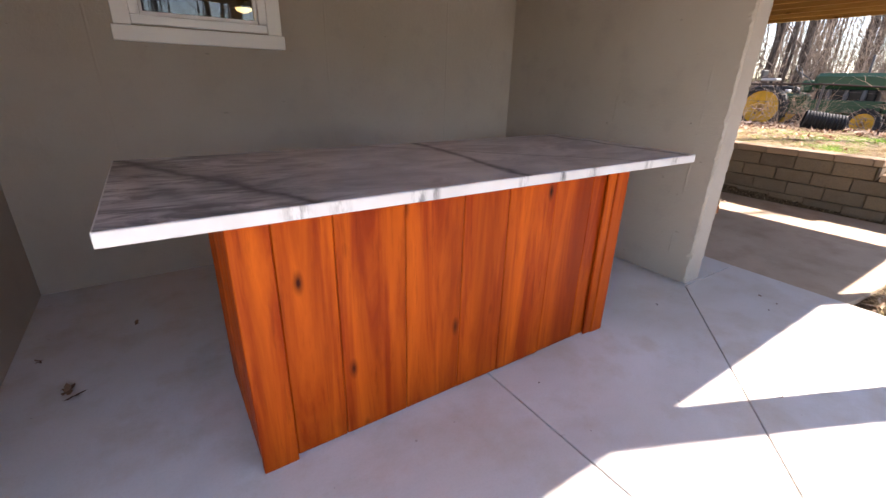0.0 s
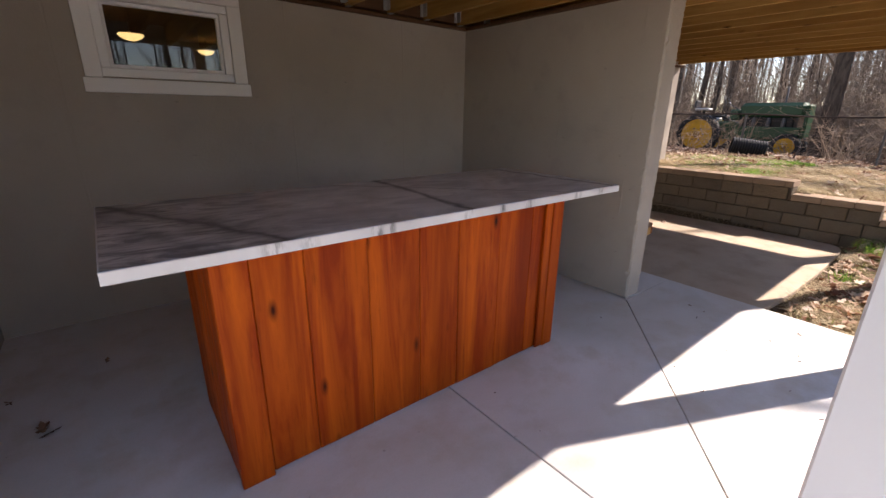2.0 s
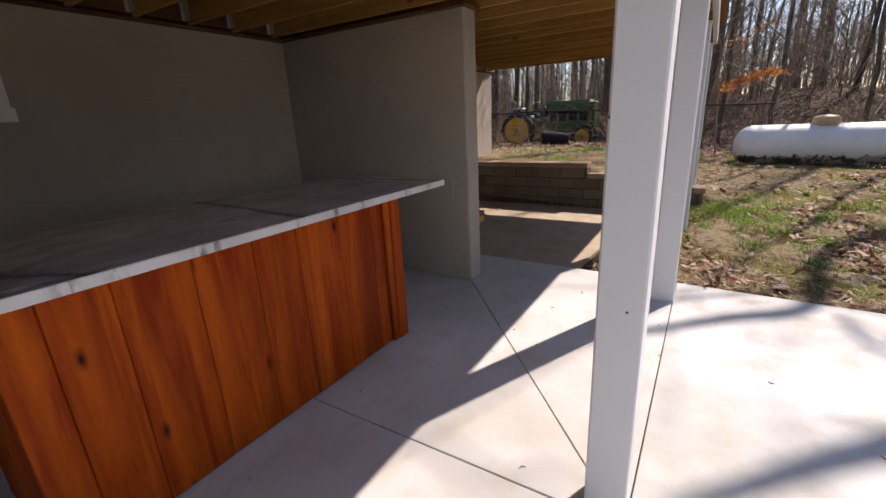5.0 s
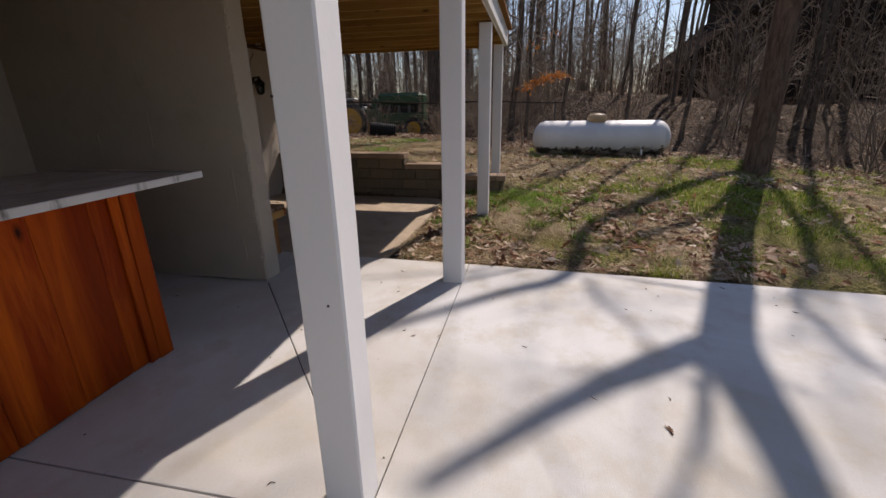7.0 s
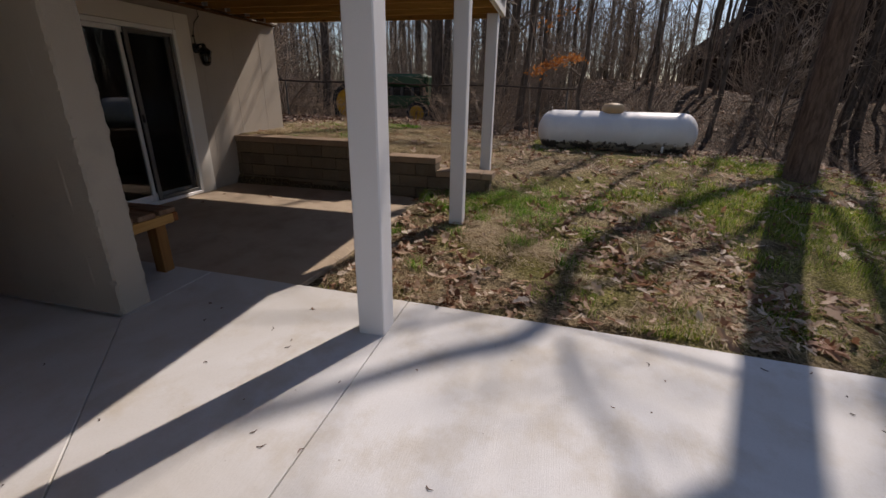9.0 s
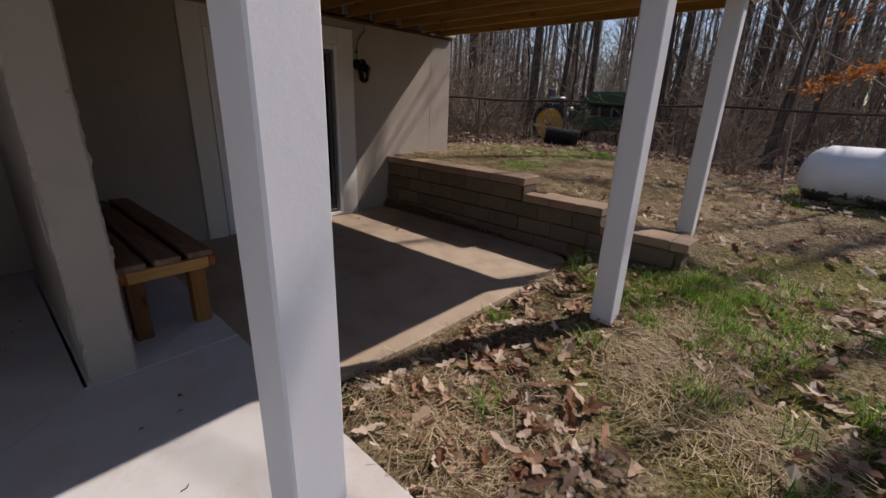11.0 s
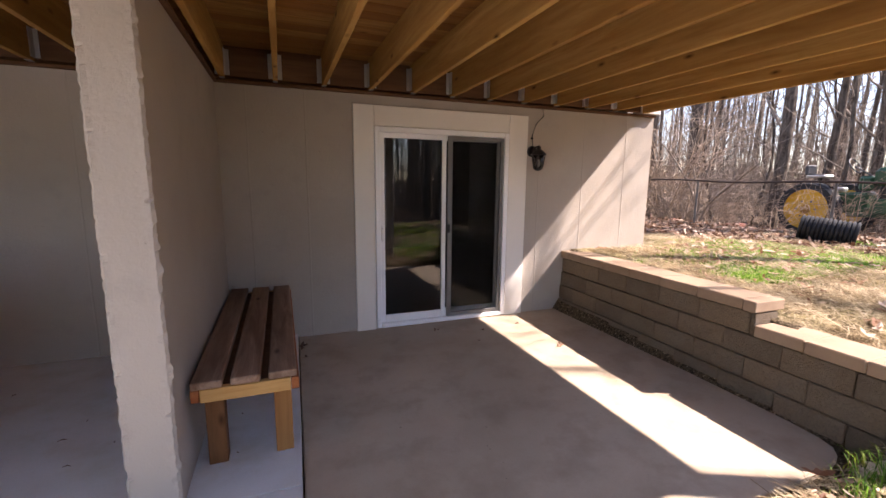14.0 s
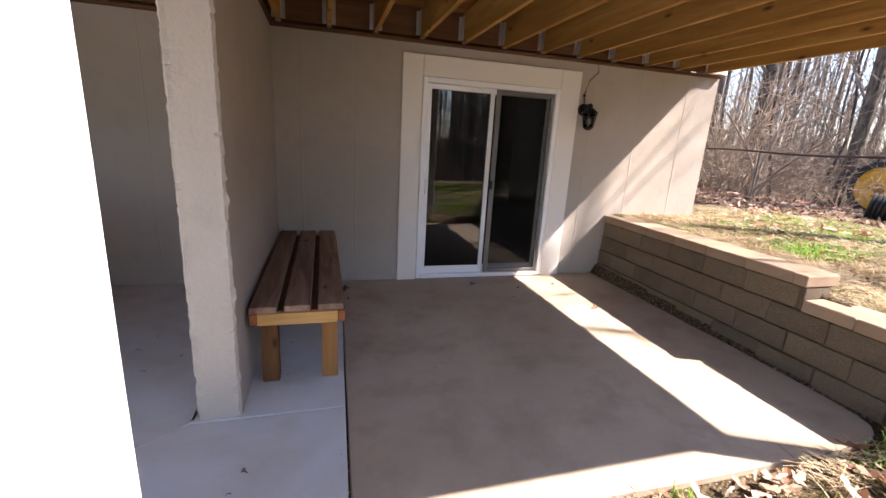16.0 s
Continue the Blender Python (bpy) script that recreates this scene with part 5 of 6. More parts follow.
# ---- yard things ----
def build_tank():
    x, y0, y1, r = 10.9, -3.48, -0.46, 0.39
    cz = 0.625
    t = thing("propane_tank", (x, (y0 + y1) / 2, cz - r), "long white propane tank with rusty flaking underside on the lawn", "tank")
    prof = []
    for i in range(9):
        a = math.pi / 2 * i / 8
        prof.append((max(0.012, r * math.sin(a)), y0 + 0.30 - 0.30 * math.cos(a)))
    prof += [(r, y0 + 0.31 + k * (y1 - y0 - 0.62) / 6) for k in range(7)]
    for i in range(8, -1, -1):
        a = math.pi / 2 * i / 8
        prof.append((max(0.012, r * math.sin(a)), y1 - 0.30 + 0.30 * math.cos(a)))
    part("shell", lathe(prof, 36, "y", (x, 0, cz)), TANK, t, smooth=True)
    dy = (y0 + y1) / 2 + 0.09
    part("dome_lid", lathe([(0.205, cz + r - 0.03), (0.215, cz + r + 0.06), (0.205, cz + r + 0.10), (0.16, cz + r + 0.14), (0.05, cz + r + 0.155), (0.01, cz + r + 0.157)], 28, at=(x, dy, 0)), DOME, t, "tan dome lid", True)
    for yy in (y0 + 0.24, y1 - 0.24):
        s = Soup()
        s.tube([(x + 0.06 * math.cos(a), yy, cz + r - 0.03 + 0.075 * math.sin(a)) for a in np.linspace(0, math.pi, 9)], [0.012] * 9, 6)
        soup_part("lifting_lug", s, GREY, t)
    for yy in (y0 + 0.62, y1 - 0.62):
        part("saddle_foot", box(x - 0.24, x + 0.24, yy - 0.06, yy + 0.06, gz(x, yy) - 0.05, cz - r * 0.86, 0.01), GREY, t)
    part("drain_tag", box(x - r * 0.86, x - r * 0.80, y0 + 0.62, y0 + 0.66, cz - 0.36, cz - 0.22, 0.004), WHITE, t, "small white tag")


build_tank()


def build_wheel(parent, x, y, z, r, width, rim, face):
    ty = lathe([(rim, x - width / 2), (r * 0.93, x - width / 2), (r, x - width * 0.3), (r, x + width * 0.3), (r * 0.93, x + width / 2), (rim, x + width / 2)], 32, "x", (0, y, z))
    bmesh.ops.delete(ty, geom=[f for f in ty.faces if len(f.verts) > 4], context="FACES_ONLY")
    for i in range(20):
        a = 2 * math.pi * i / 20
        m = Matrix.Rotation(a, 4, "X") @ Matrix.Rotation(0.5 if i % 2 else -0.5, 4, "Z")
        c = Vector((0.0, -math.sin(a) * r, math.cos(a) * r))
        q = -width * 0.22 if i % 2 else width * 0.22
        box(x + q - width * 0.26, x + q + width * 0.26, y + c.y - 0.02, y + c.y + 0.02, z + c.z - 0.025, z + c.z + 0.025, 0.0, ty, m)
    w = part("wheel", ty, RUBBER, parent, "black ribbed tyre on a yellow rim")
    f = x + face * width * 0.30
    d = lathe([(rim * 1.02, f + face * 0.03), (rim * 0.92, f - face * 0.02), (rim * 0.62, f - face * 0.05), (rim * 0.34, f + face * 0.0), (rim * 0.16, f + face * 0.06), (0.02, f + face * 0.065)], 28, "x", (0, y, z))
    part("rim", d, YELLOW, w, "yellow dished rim")
    part("hub", lathe([(rim * 0.24, f + face * 0.03), (rim * 0.22, f + face * 0.075), (rim * 0.10, f + face * 0.10), (0.01, f + face * 0.10)], 16, "x", (0, y, z)), RUSTY, w, "rusty hub")
    for i in range(8):
        a = 2 * math.pi * (i + 0.4) / 8
        part("rim_slot", lathe([(rim * 0.11, f - face * 0.05), (rim * 0.11, f + face * 0.004)], 8, "x", (0, y + math.cos(a) * rim * 0.76, z + math.sin(a) * rim * 0.76)), BLACK, w, "dark slot")
    for i in range(6):
        a = 2 * math.pi * i / 6
        part("bolt", lathe([(rim * 0.06, f + face * 0.005), (rim * 0.06, f + face * 0.035)], 6, "x", (0, y + math.cos(a) * rim * 0.42, z + math.sin(a) * rim * 0.42)), GREY, w)


def build_tractor():
    g = gz(16.5, 5.2)
    t = thing("tractor", (16.7, 5.2, g), "old green farm tractor with yellow wheels in the brush", "tractor")
    build_wheel(t, 16.1, 6.42, g + 0.68, 0.68, 0.30, 0.50, -1)
    build_wheel(t, 17.75, 6.42, g + 0.68, 0.68, 0.30, 0.50, -1)
    build_wheel(t, 16.45, 3.95, g + 0.38, 0.40, 0.17, 0.27, -1)
    build_wheel(t, 17.15, 3.95, g + 0.38, 0.40, 0.17, 0.27, -1)
    part("hood", box(16.50, 17.14, 3.66, 5.42, g + 1.28, g + 1.72, 0.10), GREEN, t, "green rounded hood")
    part("side_panel", box(16.46, 16.52, 3.70, 5.36, g + 0.62, g + 0.98, 0.02), GREEN, t)
    part("side_panel", box(17.12, 17.18, 3.70, 5.36, g + 0.62, g + 0.98, 0.02), GREEN, t)
    part("grille", box(16.50, 17.14, 3.56, 3.655, g + 0.66, g + 1.66, 0.04), GREEN, t)
    part("frame", box(16.62, 17.04, 3.7, 5.9, g + 0.52, g + 0.76, 0.03), GREEN, t)
    part("engine", box(16.58, 17.08, 3.9, 5.3, g + 0.77, g + 1.29, 0.04), BLACK, t, "dark iron engine block")
    for y in (4.15, 4.55, 4.95):
        part("engine_pipe", lathe([(0.05, g + 0.98), (0.06, g + 1.10), (0.04, g + 1.26)], 10, at=(16.52, y, 0)), GREY, t)
    part("axle", lathe([(0.12, 16.24), (0.16, 16.6), (0.16, 17.15), (0.12, 17.6)], 16, "x", (0, 6.42, g + 0.68)), GREEN, t)
    part("front_axle", lathe([(0.05, 16.5), (0.07, 16.8), (0.05, 17.1)], 12, "x", (0, 3.95, g + 0.42)), GREEN, t)
    part("gearbox", box(16.6, 17.08, 5.5, 6.8, g + 0.6, g + 1.12, 0.06), GREEN, t)
    part("seat", box(16.66, 17.08, 6.45, 6.9, g + 1.48, g + 1.56, 0.03), PALEMETAL, t)
    part("seat_back", box(16.66, 17.08, 6.86, 6.94, g + 1.56, g + 1.82, 0.03), GREY, t)
    part("seat_post", lathe([(0.05, g + 1.11), (0.05, g + 1.49)], 10, at=(16.87, 6.66, 0)), BLACK, t)
    part("dash_cowl", box(16.62, 17.02, 5.44, 5.74, g + 1.16, g + 1.52, 0.06), GREEN, t, "green cowl")
    part("tool_box", box(16.62, 16.86, 6.0, 6.3, g + 1.13, g + 1.24, 0.03), PALEMETAL, t, "pale metal box")
    s = Soup()
    s.tube([(16.86, 5.4, g + 1.4), (16.86, 5.95, g + 1.76)], [0.018] * 2, 6)
    soup_part("steering_column", s, GREY, t)
    q = Soup()
    q.tube([(16.86 + 0.2 * math.cos(a), 5.95 + 0.1 * math.sin(a), g + 1.78 + 0.17 * math.sin(a)) for a in np.linspace(0, 2 * math.pi, 19)], [0.014] * 19, 6)
    soup_part("steering_wheel", q, GREY, t)
    e = Soup()
    e.tube([(16.86, 4.3, g + 1.65), (16.86, 4.3, g + 2.2)], [0.03, 0.03], 8, True)
    soup_part("exhaust", e, GREY, t)
    t.location += Vector((0.55, 0.17, 0.0))


build_tractor()


def build_pipe():
    c = Vector((11.35, 3.45, gz(11.35, 3.45) + 0.165))
    t = thing("drain_pipe", tuple(c - Vector((0, 0, 0.165))), "short black corrugated plastic drain pipe lying on the ground", "pipe")
    prof = []
    n, ln = 13, 0.66
    for i in range(n):
        y = -ln / 2 + ln * i / n
        prof += [(0.168, y), (0.188, y + ln / n * 0.2), (0.188, y + ln / n * 0.7), (0.168, y + ln / n * 0.9)]
    bm = lathe(prof, 26, "y")
    caps = [f for f in bm.faces if len(f.verts) > 4]
    bmesh.ops.delete(bm, geom=caps, context="FACES_ONLY")
    inner = lathe([(0.160, -ln / 2), (0.160, ln / 2 - 0.02)], 26, "y")
    bmesh.ops.delete(inner, geom=[f for f in inner.faces if len(f.verts) > 4], context="FACES_ONLY")
    turn = Matrix.Translation(c) @ Matrix.Rotation(radians(24), 4, "Z") @ Matrix.Rotation(radians(7), 4, "X")
    for b in (bm, inner):
        bmesh.ops.transform(b, matrix=turn, verts=b.verts)
    part("ribbed_tube", bm, PIPE, t)
    part("liner", inner, PIPE, t)


build_pipe()


def arching_sapling():
    bx, by = 13.4, 7.15
    z = gz(bx, by)
    t = thing("bare_sapling", (bx, by, z), "leafless many-stemmed sapling with arching limbs", "tree")
    rg = random.Random(61)
    for run, r0 in (
        ([(0, 0, 0), (0.1, 0.25, 0.8), (0.0, 0.9, 1.8), (-0.1, 1.7, 2.6)], 0.045),
        ([(0, 0, 0), (0.0, 0.1, 0.7), (0.1, 0.35, 1.5), (0.0, 1.0, 1.9)], 0.03),
        ([(0, 0, 0), (0.1, -0.2, 0.6), (0.0, -0.8, 1.1), (-0.1, -1.6, 1.7)], 0.035),
        ([(0, 0, 0), (0.1, 0.05, 0.9), (0.2, -0.1, 2.0), (0.1, 0.1, 3.2)], 0.032),
    ):
        b = Soup()
        c = curve([(bx + u, by + v, z - 0.05 + w) for u, v, w in run], 5)
        b.tube(c, taper(len(c), r0, 0.008), 6)
        twigged(b, c, 0.007, rg, 10, 0.8)
        soup_part("limb", b, TWIG, t)


arching_sapling()


def build_fence():
    t = thing("wire_fence", (12.3, 4.0, 0.5), "low rusty wire fence with a dark top rail", "fence")
    s = Soup()
    ys = np.arange(-1.2, 12.1, 0.5)
    s.tube([(12.3 + 0.02 * math.sin(y), y, 1.50 + 0.02 * math.sin(y * 2) - 0.012 * (4 - y)) for y in ys], [0.021] * len(ys), 6)
    soup_part("top_rail", s, plain("rusty_iron", (0.06, 0.042, 0.034), 0.8, 0.3).m, t)
    for y in (-1.0, 1.45, 3.9, 6.35, 8.8, 11.2):
        p = Soup()
        z = gz(12.3, y)
        p.tube([(12.3, y, z - 0.1), (12.3, y, 1.52 - 0.012 * (4 - y))], [0.022, 0.022], 6)
        soup_part("fence_post", p, GREY, t)
    w = Soup()
    for z in (0.25, 0.5, 0.75):
        w.tube([(12.3, y, gz(12.3, y) + z) for y in ys], [0.0025] * len(ys), 3)
    soup_part("wire", w, GREY, t)


build_fence()


def loose_block(x, y, a, s):
    t = thing("brick_block", (x, y, gz(x, y) - 0.03), "weathered red brick block in the leaf litter", "block", "blocks beyond the fence")
    b = box(x - 0.22 * s, x + 0.22 * s, y - 0.2 * s, y + 0.2 * s, gz(x, y) - 0.03, gz(x, y) + 0.3 * s, 0.02)
    part("block_body", b, BRICKRED, t)
    t.rotation_euler = (0, 0, a)


for a in ((14.2, 9.6, 0.4, 1.0), (14.0, 8.2, 1.0, 0.8), (15.3, 7.5, 0.2, 0.9), (13.6, 10.4, 0.7, 1.1)):
    loose_block(*a)


def neighbour_house():
    x0, x1, y0, ym, y1 = 27.0, 35.0, -18.2, -11.6, -8.6
    z0, eave, top = gz(28, -12) - 0.5, 7.6, 9.8
    t = thing("neighbour_house", ((x0 + x1) / 2, (y0 + y1) / 2, z0), "dark brown two-storey house with a low wing behind the trees", "house")
    part("wall", box(x0, x1, y0, ym, z0, eave), SIDING, t)
    part("wing_wall", box(x0 + 0.4, x1 - 0.4, ym + 0.01, y1, z0, 3.5), SIDING, t)
    bm = bmesh.new()
    xm = (x0 + x1) / 2
    a, b, c, d = (bm.verts.new(p) for p in ((x0 - 0.4, ym + 0.3, eave), (x0 - 0.4, y0 - 0.3, eave), (x1 + 0.4, y0 - 0.3, eave), (x1 + 0.4, ym + 0.3, eave)))
    e, f = bm.verts.new((xm, ym - 2.4, top)), bm.verts.new((xm, y0 + 2.4, top))
    for q in ((b, a, e, f), (d, c, f, e), (a, d, e), (c, b, f), (a, b, c, d)):
        bm.faces.new(q)
    bmesh.ops.recalc_face_normals(bm, faces=bm.faces)
    part("roof", bm, ROOFING, t)
    wing = bmesh.new()
    lo, hi = [], []
    for x in (x0, x1):
        lo.append([wing.verts.new((x, y, z)) for y, z in ((y1 + 0.5, 3.35), (ym + 0.02, 6.35), (ym + 0.02, 6.15), (y1 + 0.5, 3.2))])
    for i in range(4):
        wing.faces.new((lo[0][i], lo[0][(i + 1) % 4], lo[1][(i + 1) % 4], lo[1][i]))
    wing.faces.new(lo[0])
    wing.faces.new(lo[1][::-1])
    bmesh.ops.recalc_face_normals(wing, faces=wing.faces)
    part("wing_roof", wing, ROOFING, t)
    gab = bmesh.new()
    g = [gab.verts.new((x0 + 0.42, y, z)) for y, z in ((ym + 0.01, 3.5), (y1, 3.5), (ym + 0.01, 6.1))]
    gab.faces.new(g)
    ex = bmesh.ops.extrude_face_region(gab, geom=gab.faces[:])
    bmesh.ops.translate(gab, verts=[v for v in ex["geom"] if isinstance(v, bmesh.types.BMVert)], vec=(0.2, 0, 0))
    bmesh.ops.recalc_face_normals(gab, faces=gab.faces)
    part("wing_gable", gab, SIDING, t)
    for yy, z in ((-16.4, 1.2), (-13.4, 1.2), (-16.4, 4.2), (-13.4, 4.2)):
        w = bmesh.new()
        for p in ((yy - 0.55, yy + 0.55, 1.0, 1.1), (yy - 0.55, yy + 0.55, 2.3, 2.4), (yy - 0.55, yy - 0.45, 1.1, 2.3), (yy + 0.45, yy + 0.55, 1.1, 2.3)):
            box(x0 - 0.06, x0, p[0], p[1], z + p[2] - 0.6, z + p[3] - 0.6, 0, w)
        win = part("window", w, ROOFING, t)
        part("pane", box(x0 - 0.03, x0 - 0.015, yy - 0.45, yy + 0.45, z + 0.5, z + 1.7), ROOFING, win)


neighbour_house()


# ---- grass, straw and leaves ----
def lawn_spot(rg):
    """A place on the lawn or the terrace, thicker near the walk."""
    while True:
        if rg.random() < 0.30:
            x, y = rg.uniform(7.2, 13.5), rg.uniform(-0.5, 4.6)
        else:
            x, y = 3.9 + 8.8 * rg.random() ** 1.35, rg.uniform(-8.5, 0.85)
        if y > 0.82 and x < 7.2 or (x < 3.93 and y < 0.9) or (6.84 < x < 7.18 and y > -0.05) or (y > 3.75 and x < 8.25):
            continue
        return x, y


def scatter():
    rg = random.Random(77)
    g, g_l, s, l, w_l = Soup(), Soup(), Soup(), Soup(), Soup()

    def lushness(x, y):
        v = noise.noise((x * 0.55, y * 0.55, 3.3)) + 0.7 * noise.noise((x * 1.9, y * 1.9, 8.0)) + 0.35 * noise.noise((x * 5.0, y * 5.0, 1.0))
        if x > 7.2 and y > -0.4:
            return v * 0.7 + 1.05 - 1.15 * min(1.5, math.hypot((x - 9.6) / 2.3, (y - 2.95) / 0.9))
        if y < -2.4:
            v += 0.06
        v += 0.75 * math.exp(-((x - 6.3) / 0.8) ** 2 - ((y + 0.25) / 0.5) ** 2) + 0.45 * math.exp(-((x - 5.4) / 0.7) ** 2 - ((y + 1.1) / 0.6) ** 2)
        return v

    made = 0
    while made < 185000:
        x, y = lawn_spot(rg) if made % 10 > 1.9 else (rg.uniform(7.9, 10.9), rg.uniform(2.1, 3.9))
        lush = lushness(x, y)
        if lush < rg.uniform(-0.05, 0.6):
            made += 0.25
            continue
        made += 1
        z = gz(x, y)
        terrace = x > 7.2 and y > -0.4
        h = rg.uniform(0.02, 0.07) * (0.75 if terrace else 1.0 + 0.9 * max(0.0, min(1.0, lush)))
        a, k = rg.uniform(0, 6.28), rg.uniform(0.2, 1.1)
        dx, dy, w = math.cos(a), math.sin(a), 0.0024 + 0.0022 * (x > 7)
        q = g_l if terrace or rg.random() < 0.18 else g
        b = len(q.v)
        for f, u in ((1.0, 0.0), (0.75, 0.55)):
            c = (x + dx * h * k * u * u, y + dy * h * k * u * u, z - 0.006 + h * u)
            q.v += [(c[0] - dy * w * f, c[1] + dx * w * f, c[2]), (c[0] + dy * w * f, c[1] - dx * w * f, c[2])]
        q.v.append((x + dx * h * k, y + dy * h * k, z + h * (1 - 0.3 * k)))
        q.f += [(b, b + 1, b + 3, b + 2), (b + 2, b + 3, b + 4)]
    for i in range(150000):
        x, y = lawn_spot(rg) if i % 3 == 0 else (rg.uniform(3.95, 7.0), rg.uniform(-2.2, 0.85)) if i % 3 == 1 else (rg.uniform(7.27, 11.5), rg.uniform(0.0, 3.75))
        terrace = x > 7.2 and y > -0.4
        if noise.noise((x * 1.1, y * 1.1, 13.0)) + 0.5 * noise.noise((x * 3.1, y * 3.1, 3.0)) < rg.uniform(-0.15, 0.5) - 0.3 * terrace:
            continue
        if not terrace and lushness(x, y) > rg.uniform(0.25, 1.1):
            continue
        z = gz(x, y) + rg.uniform(0.004, 0.035)
        heading = 3.0 * noise.noise((x * 2.2, y * 2.2, 31.0))
        a, ln, w = heading + rg.gauss(0, 0.9), 0.02 + 0.11 * rg.random() ** 1.8, rg.uniform(0.0010, 0.0024)
        dx, dy, t, arch = math.cos(a), math.sin(a), rg.gauss(0, 0.18), rg.uniform(0, 0.012)
        b = len(s.v)
        for u in (-1, 0, 1):
            q = arch * (1 - u * u)
            s.v += [(x + dx * ln * u - dy * w, y + dy * ln * u + dx * w, z + q + t * ln * u), (x + dx * ln * u + dy * w, y + dy * ln * u - dx * w, z + q + t * ln * u + 0.001)]
        s.f += [(b, b + 1, b + 3, b + 2), (b + 2, b + 3, b + 5, b + 4)]
    for i in range(25000):
        x, y = lawn_spot(rg) if i % 12 else (rg.uniform(3.95, 7.0), rg.uniform(-2.5, 0.75))
        terrace = x > 7.2 and y > -0.4
        drift = noise.noise((x * 0.8, y * 0.8, 23.0)) + 0.6 * noise.noise((x * 2.6, y * 2.6, 2.0))
        if drift - 0.25 * terrace < rg.uniform(-0.55, 0.75):
            continue
        leaf_into(l, (x, y, gz(x, y) + rg.uniform(0.015, 0.045)), rg, 0.018 + 0.066 * rg.random() ** 1.7, True)
    for _ in range(24000):
        a = math.radians(rg.uniform(-60, 50))
        r = 10.4 + 17.8 * rg.random() ** 1.4
        x, y = 0.5 + r * math.cos(a), r * math.sin(a)
        if x + 0.6 * max(-y, 0.0) + 0.7 * max(y - 1.0, 0.0) < 11.8 or y > 3.6 and x < 8.4:
            continue
        leaf_into(w_l, (x, y, gz(x, y) + rg.uniform(0.0, 0.05)), rg, rg.uniform(0.03, 0.08), True)
    tagged(soup_part("grass", g, GRASS, None, smooth=False), "patchy olive green grass blades", "grass", kind="stuff")
    tagged(soup_part("young_grass", g_l, TUFT, None, smooth=False), "bright green young grass blades", "grass", kind="stuff")
    tagged(soup_part("straw", s, STRAW, None, smooth=False), "loose pale straw over the lawn", "straw", kind="stuff")
    tagged(soup_part("leaf_litter", l, LEAVES, None, smooth=False), "curled brown dead leaves", "leaves", kind="stuff")
    tagged(soup_part("wood_litter", w_l, LITTER, None, smooth=False), "dark brown leaf litter under the trees", "leaves", kind="stuff")


scatter()


def tuft(x, y, seed, n=70):
    rg = random.Random(seed)
    s = Soup()
    t = thing("grass_tuft", (x, y, gz(x, y)), "tuft of long bright green grass in the lawn", "grass", "tufts beside the patio")
    for _ in range(n):
        a, h, k = rg.uniform(0, 6.28), rg.uniform(0.05, 0.15), rg.uniform(0.3, 1.2)
        px, py = x + rg.gauss(0, 0.05), y + rg.gauss(0, 0.05)
        z = gz(px, py)
        dx, dy, w = math.cos(a), math.sin(a), 0.0028
        b = len(s.v)
        for f, u in ((1.0, 0.0), (0.9, 0.4), (0.6, 0.75)):
            c = (px + dx * h * k * u * u, py + dy * h * k * u * u, z - 0.01 + h * u)
            s.v += [(c[0] - dy * w * f, c[1] + dx * w * f, c[2]), (c[0] + dy * w * f, c[1] - dx * w * f, c[2])]
        s.v.append((px + dx * h * k, py + dy * h * k, z + h * (1 - 0.3 * k)))
        s.f += [(b, b + 1, b + 3, b + 2), (b + 2, b + 3, b + 5, b + 4), (b + 4, b + 5, b + 6)]
    soup_part("grass_clump", s, TUFT, t, smooth=False)


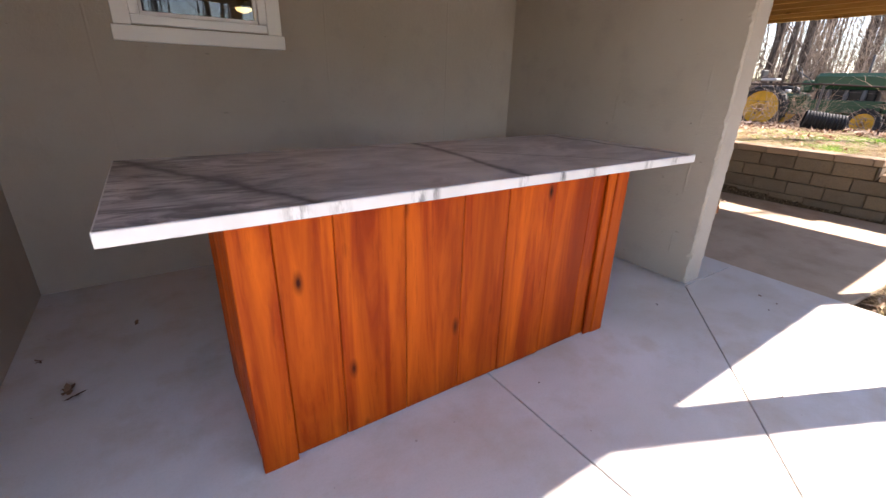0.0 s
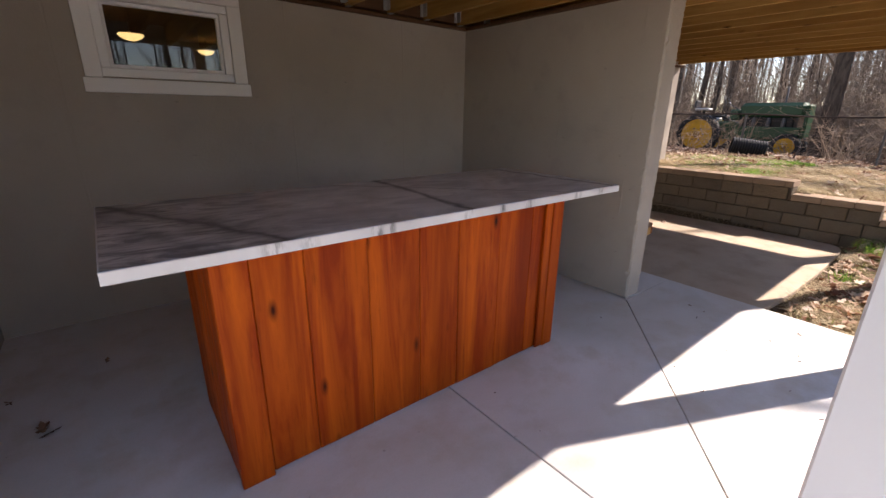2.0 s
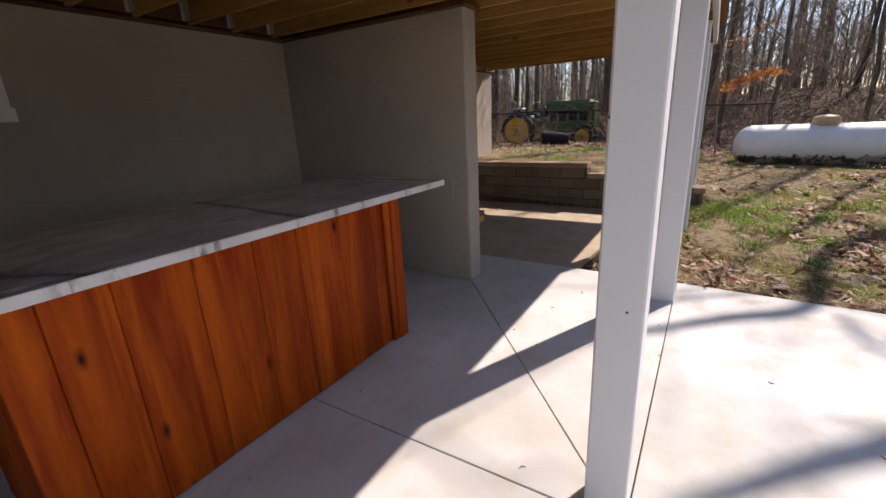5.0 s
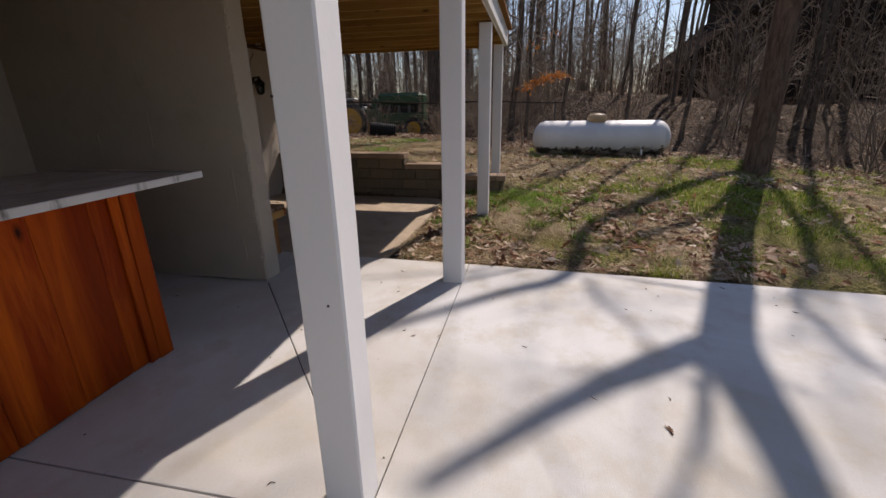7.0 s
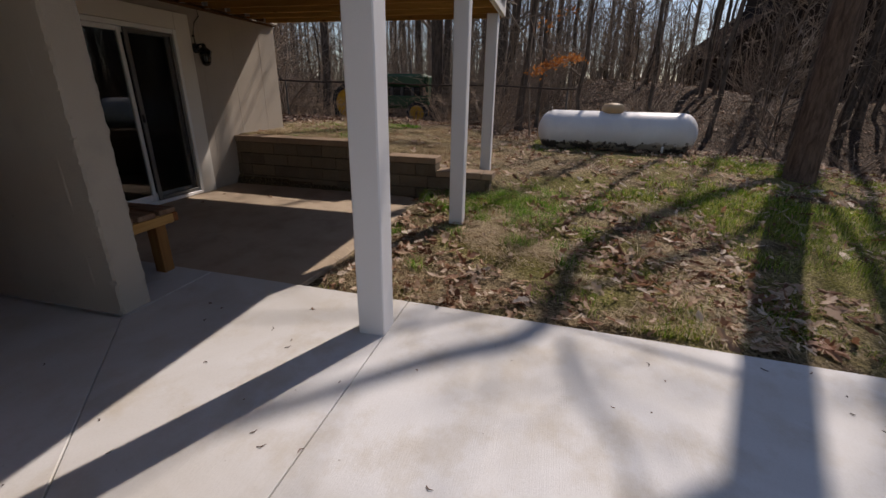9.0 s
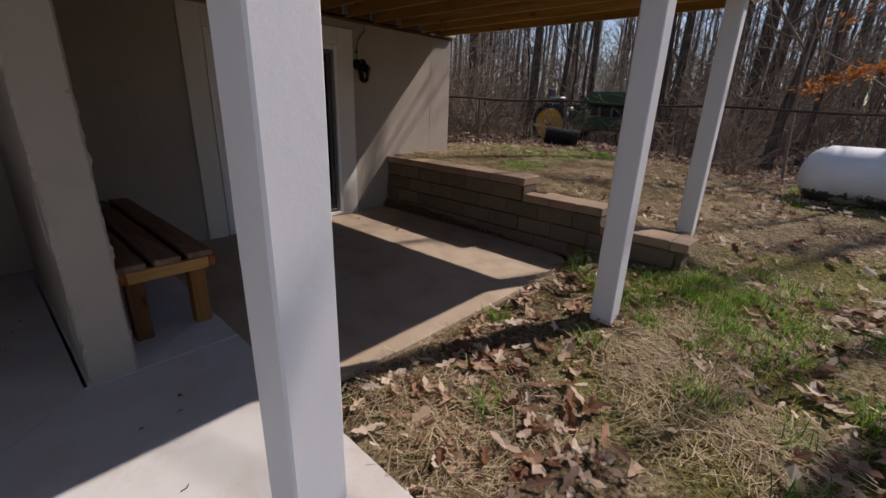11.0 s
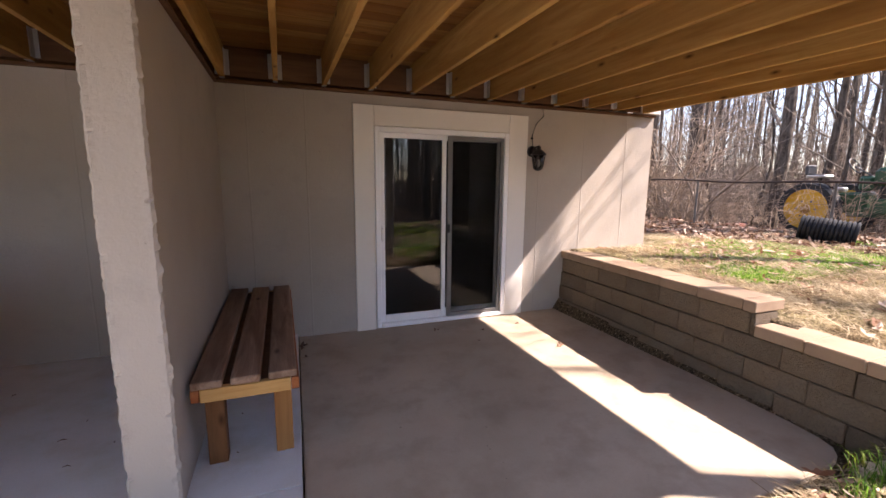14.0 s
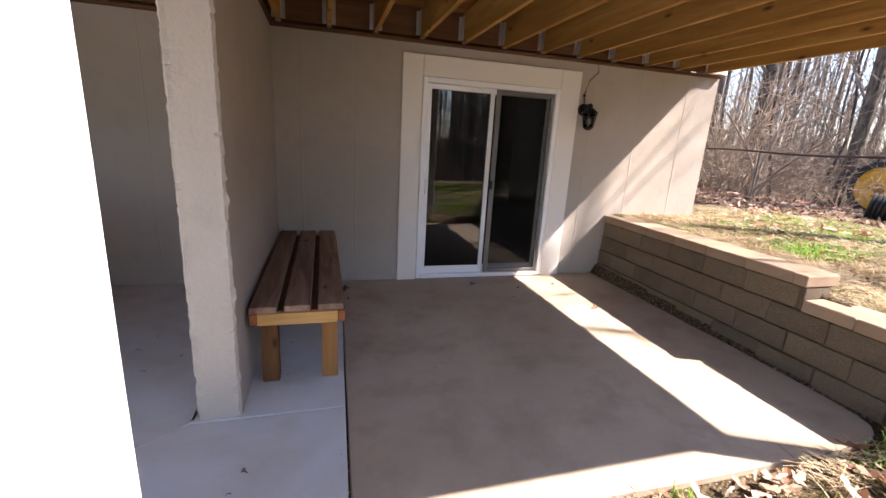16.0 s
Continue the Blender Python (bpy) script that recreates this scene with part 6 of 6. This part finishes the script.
for i, (x, y) in enumerate(((6.35, 0.62), (6.55, 0.70), (5.25, 0.66), (6.75, 0.45), (6.2, 0.4), (5.9, -0.1), (4.5, 0.2), (6.6, 0.1), (5.3, -0.5), (6.1, -0.55), (4.9, -1.0), (5.7, -1.2))):
    tuft(x, y, 300 + i)


rg_tufts = random.Random(404)
for i in range(46):
    x, y = 6.45 + rg_tufts.gauss(0, 0.45), -0.55 + rg_tufts.gauss(0, 0.42)
    if 4.2 < x < 7.6 and y < 0.5 and math.hypot(x - 5.786, y - 0.153) > 0.16:
        tuft(x, y, 700 + i, 55)


def fallen_leaf(x, y, z, seed, size):
    rg = random.Random(seed)
    s = Soup()
    for _ in range(3):
        leaf_into(s, (x + rg.gauss(0, size * 0.35), y + rg.gauss(0, size * 0.35), z + size * 0.22), rg, size, True)
    t = thing("dead_leaf", (x, y, z), "curled dark brown dead leaf on the concrete", "leaf", "leaves blown onto the concrete")
    soup_part("blade", s, DARKLEAF, t, smooth=False)


for i, (x, y, z, k) in enumerate(((-0.39, 2.54, 0, 0.045), (-0.15, 3.1, 0, 0.02), (-0.55, 2.9, 0, 0.02), (6.256, 2.80, -0.028, 0.04), (6.2, 3.45, -0.028, 0.022), (5.3, 3.55, -0.028, 0.035), (5.75, 3.4, -0.028, 0.018), (5.6, 3.15, -0.028, 0.014), (1.98, -1.10, 0, 0.02), (4.03, 3.55, -0.028, 0.05), (4.05, 3.3, -0.028, 0.03), (3.62, 0.62, 0, 0.016), (3.5, 1.3, 0, 0.018))):
    fallen_leaf(x, y, z, 500 + i, k)


def debris():
    rg = random.Random(91)
    s = Soup()
    for _ in range(90):
        x, y = rg.uniform(0.2, 3.8), rg.uniform(-2.6, 3.4)
        if 0.2 < x < 2.2 and 1.5 < y < 2.5 or 3.2 < x < 3.45 and y > 1.6:
            continue
        a, ln = rg.uniform(0, 6.28), rg.uniform(0.004, 0.022)
        s.tube([(x, y, 0.003), (x + math.cos(a) * ln, y + math.sin(a) * ln, 0.005), (x + math.cos(a + 0.5) * ln * 1.8, y + math.sin(a + 0.5) * ln * 1.8, 0.003)], [0.002, 0.0028, 0.001], 4)
    return s


tagged(soup_part("debris", debris(), DARKLEAF, None), "small dark bits of bark and twig on the slab", "debris", kind="stuff")
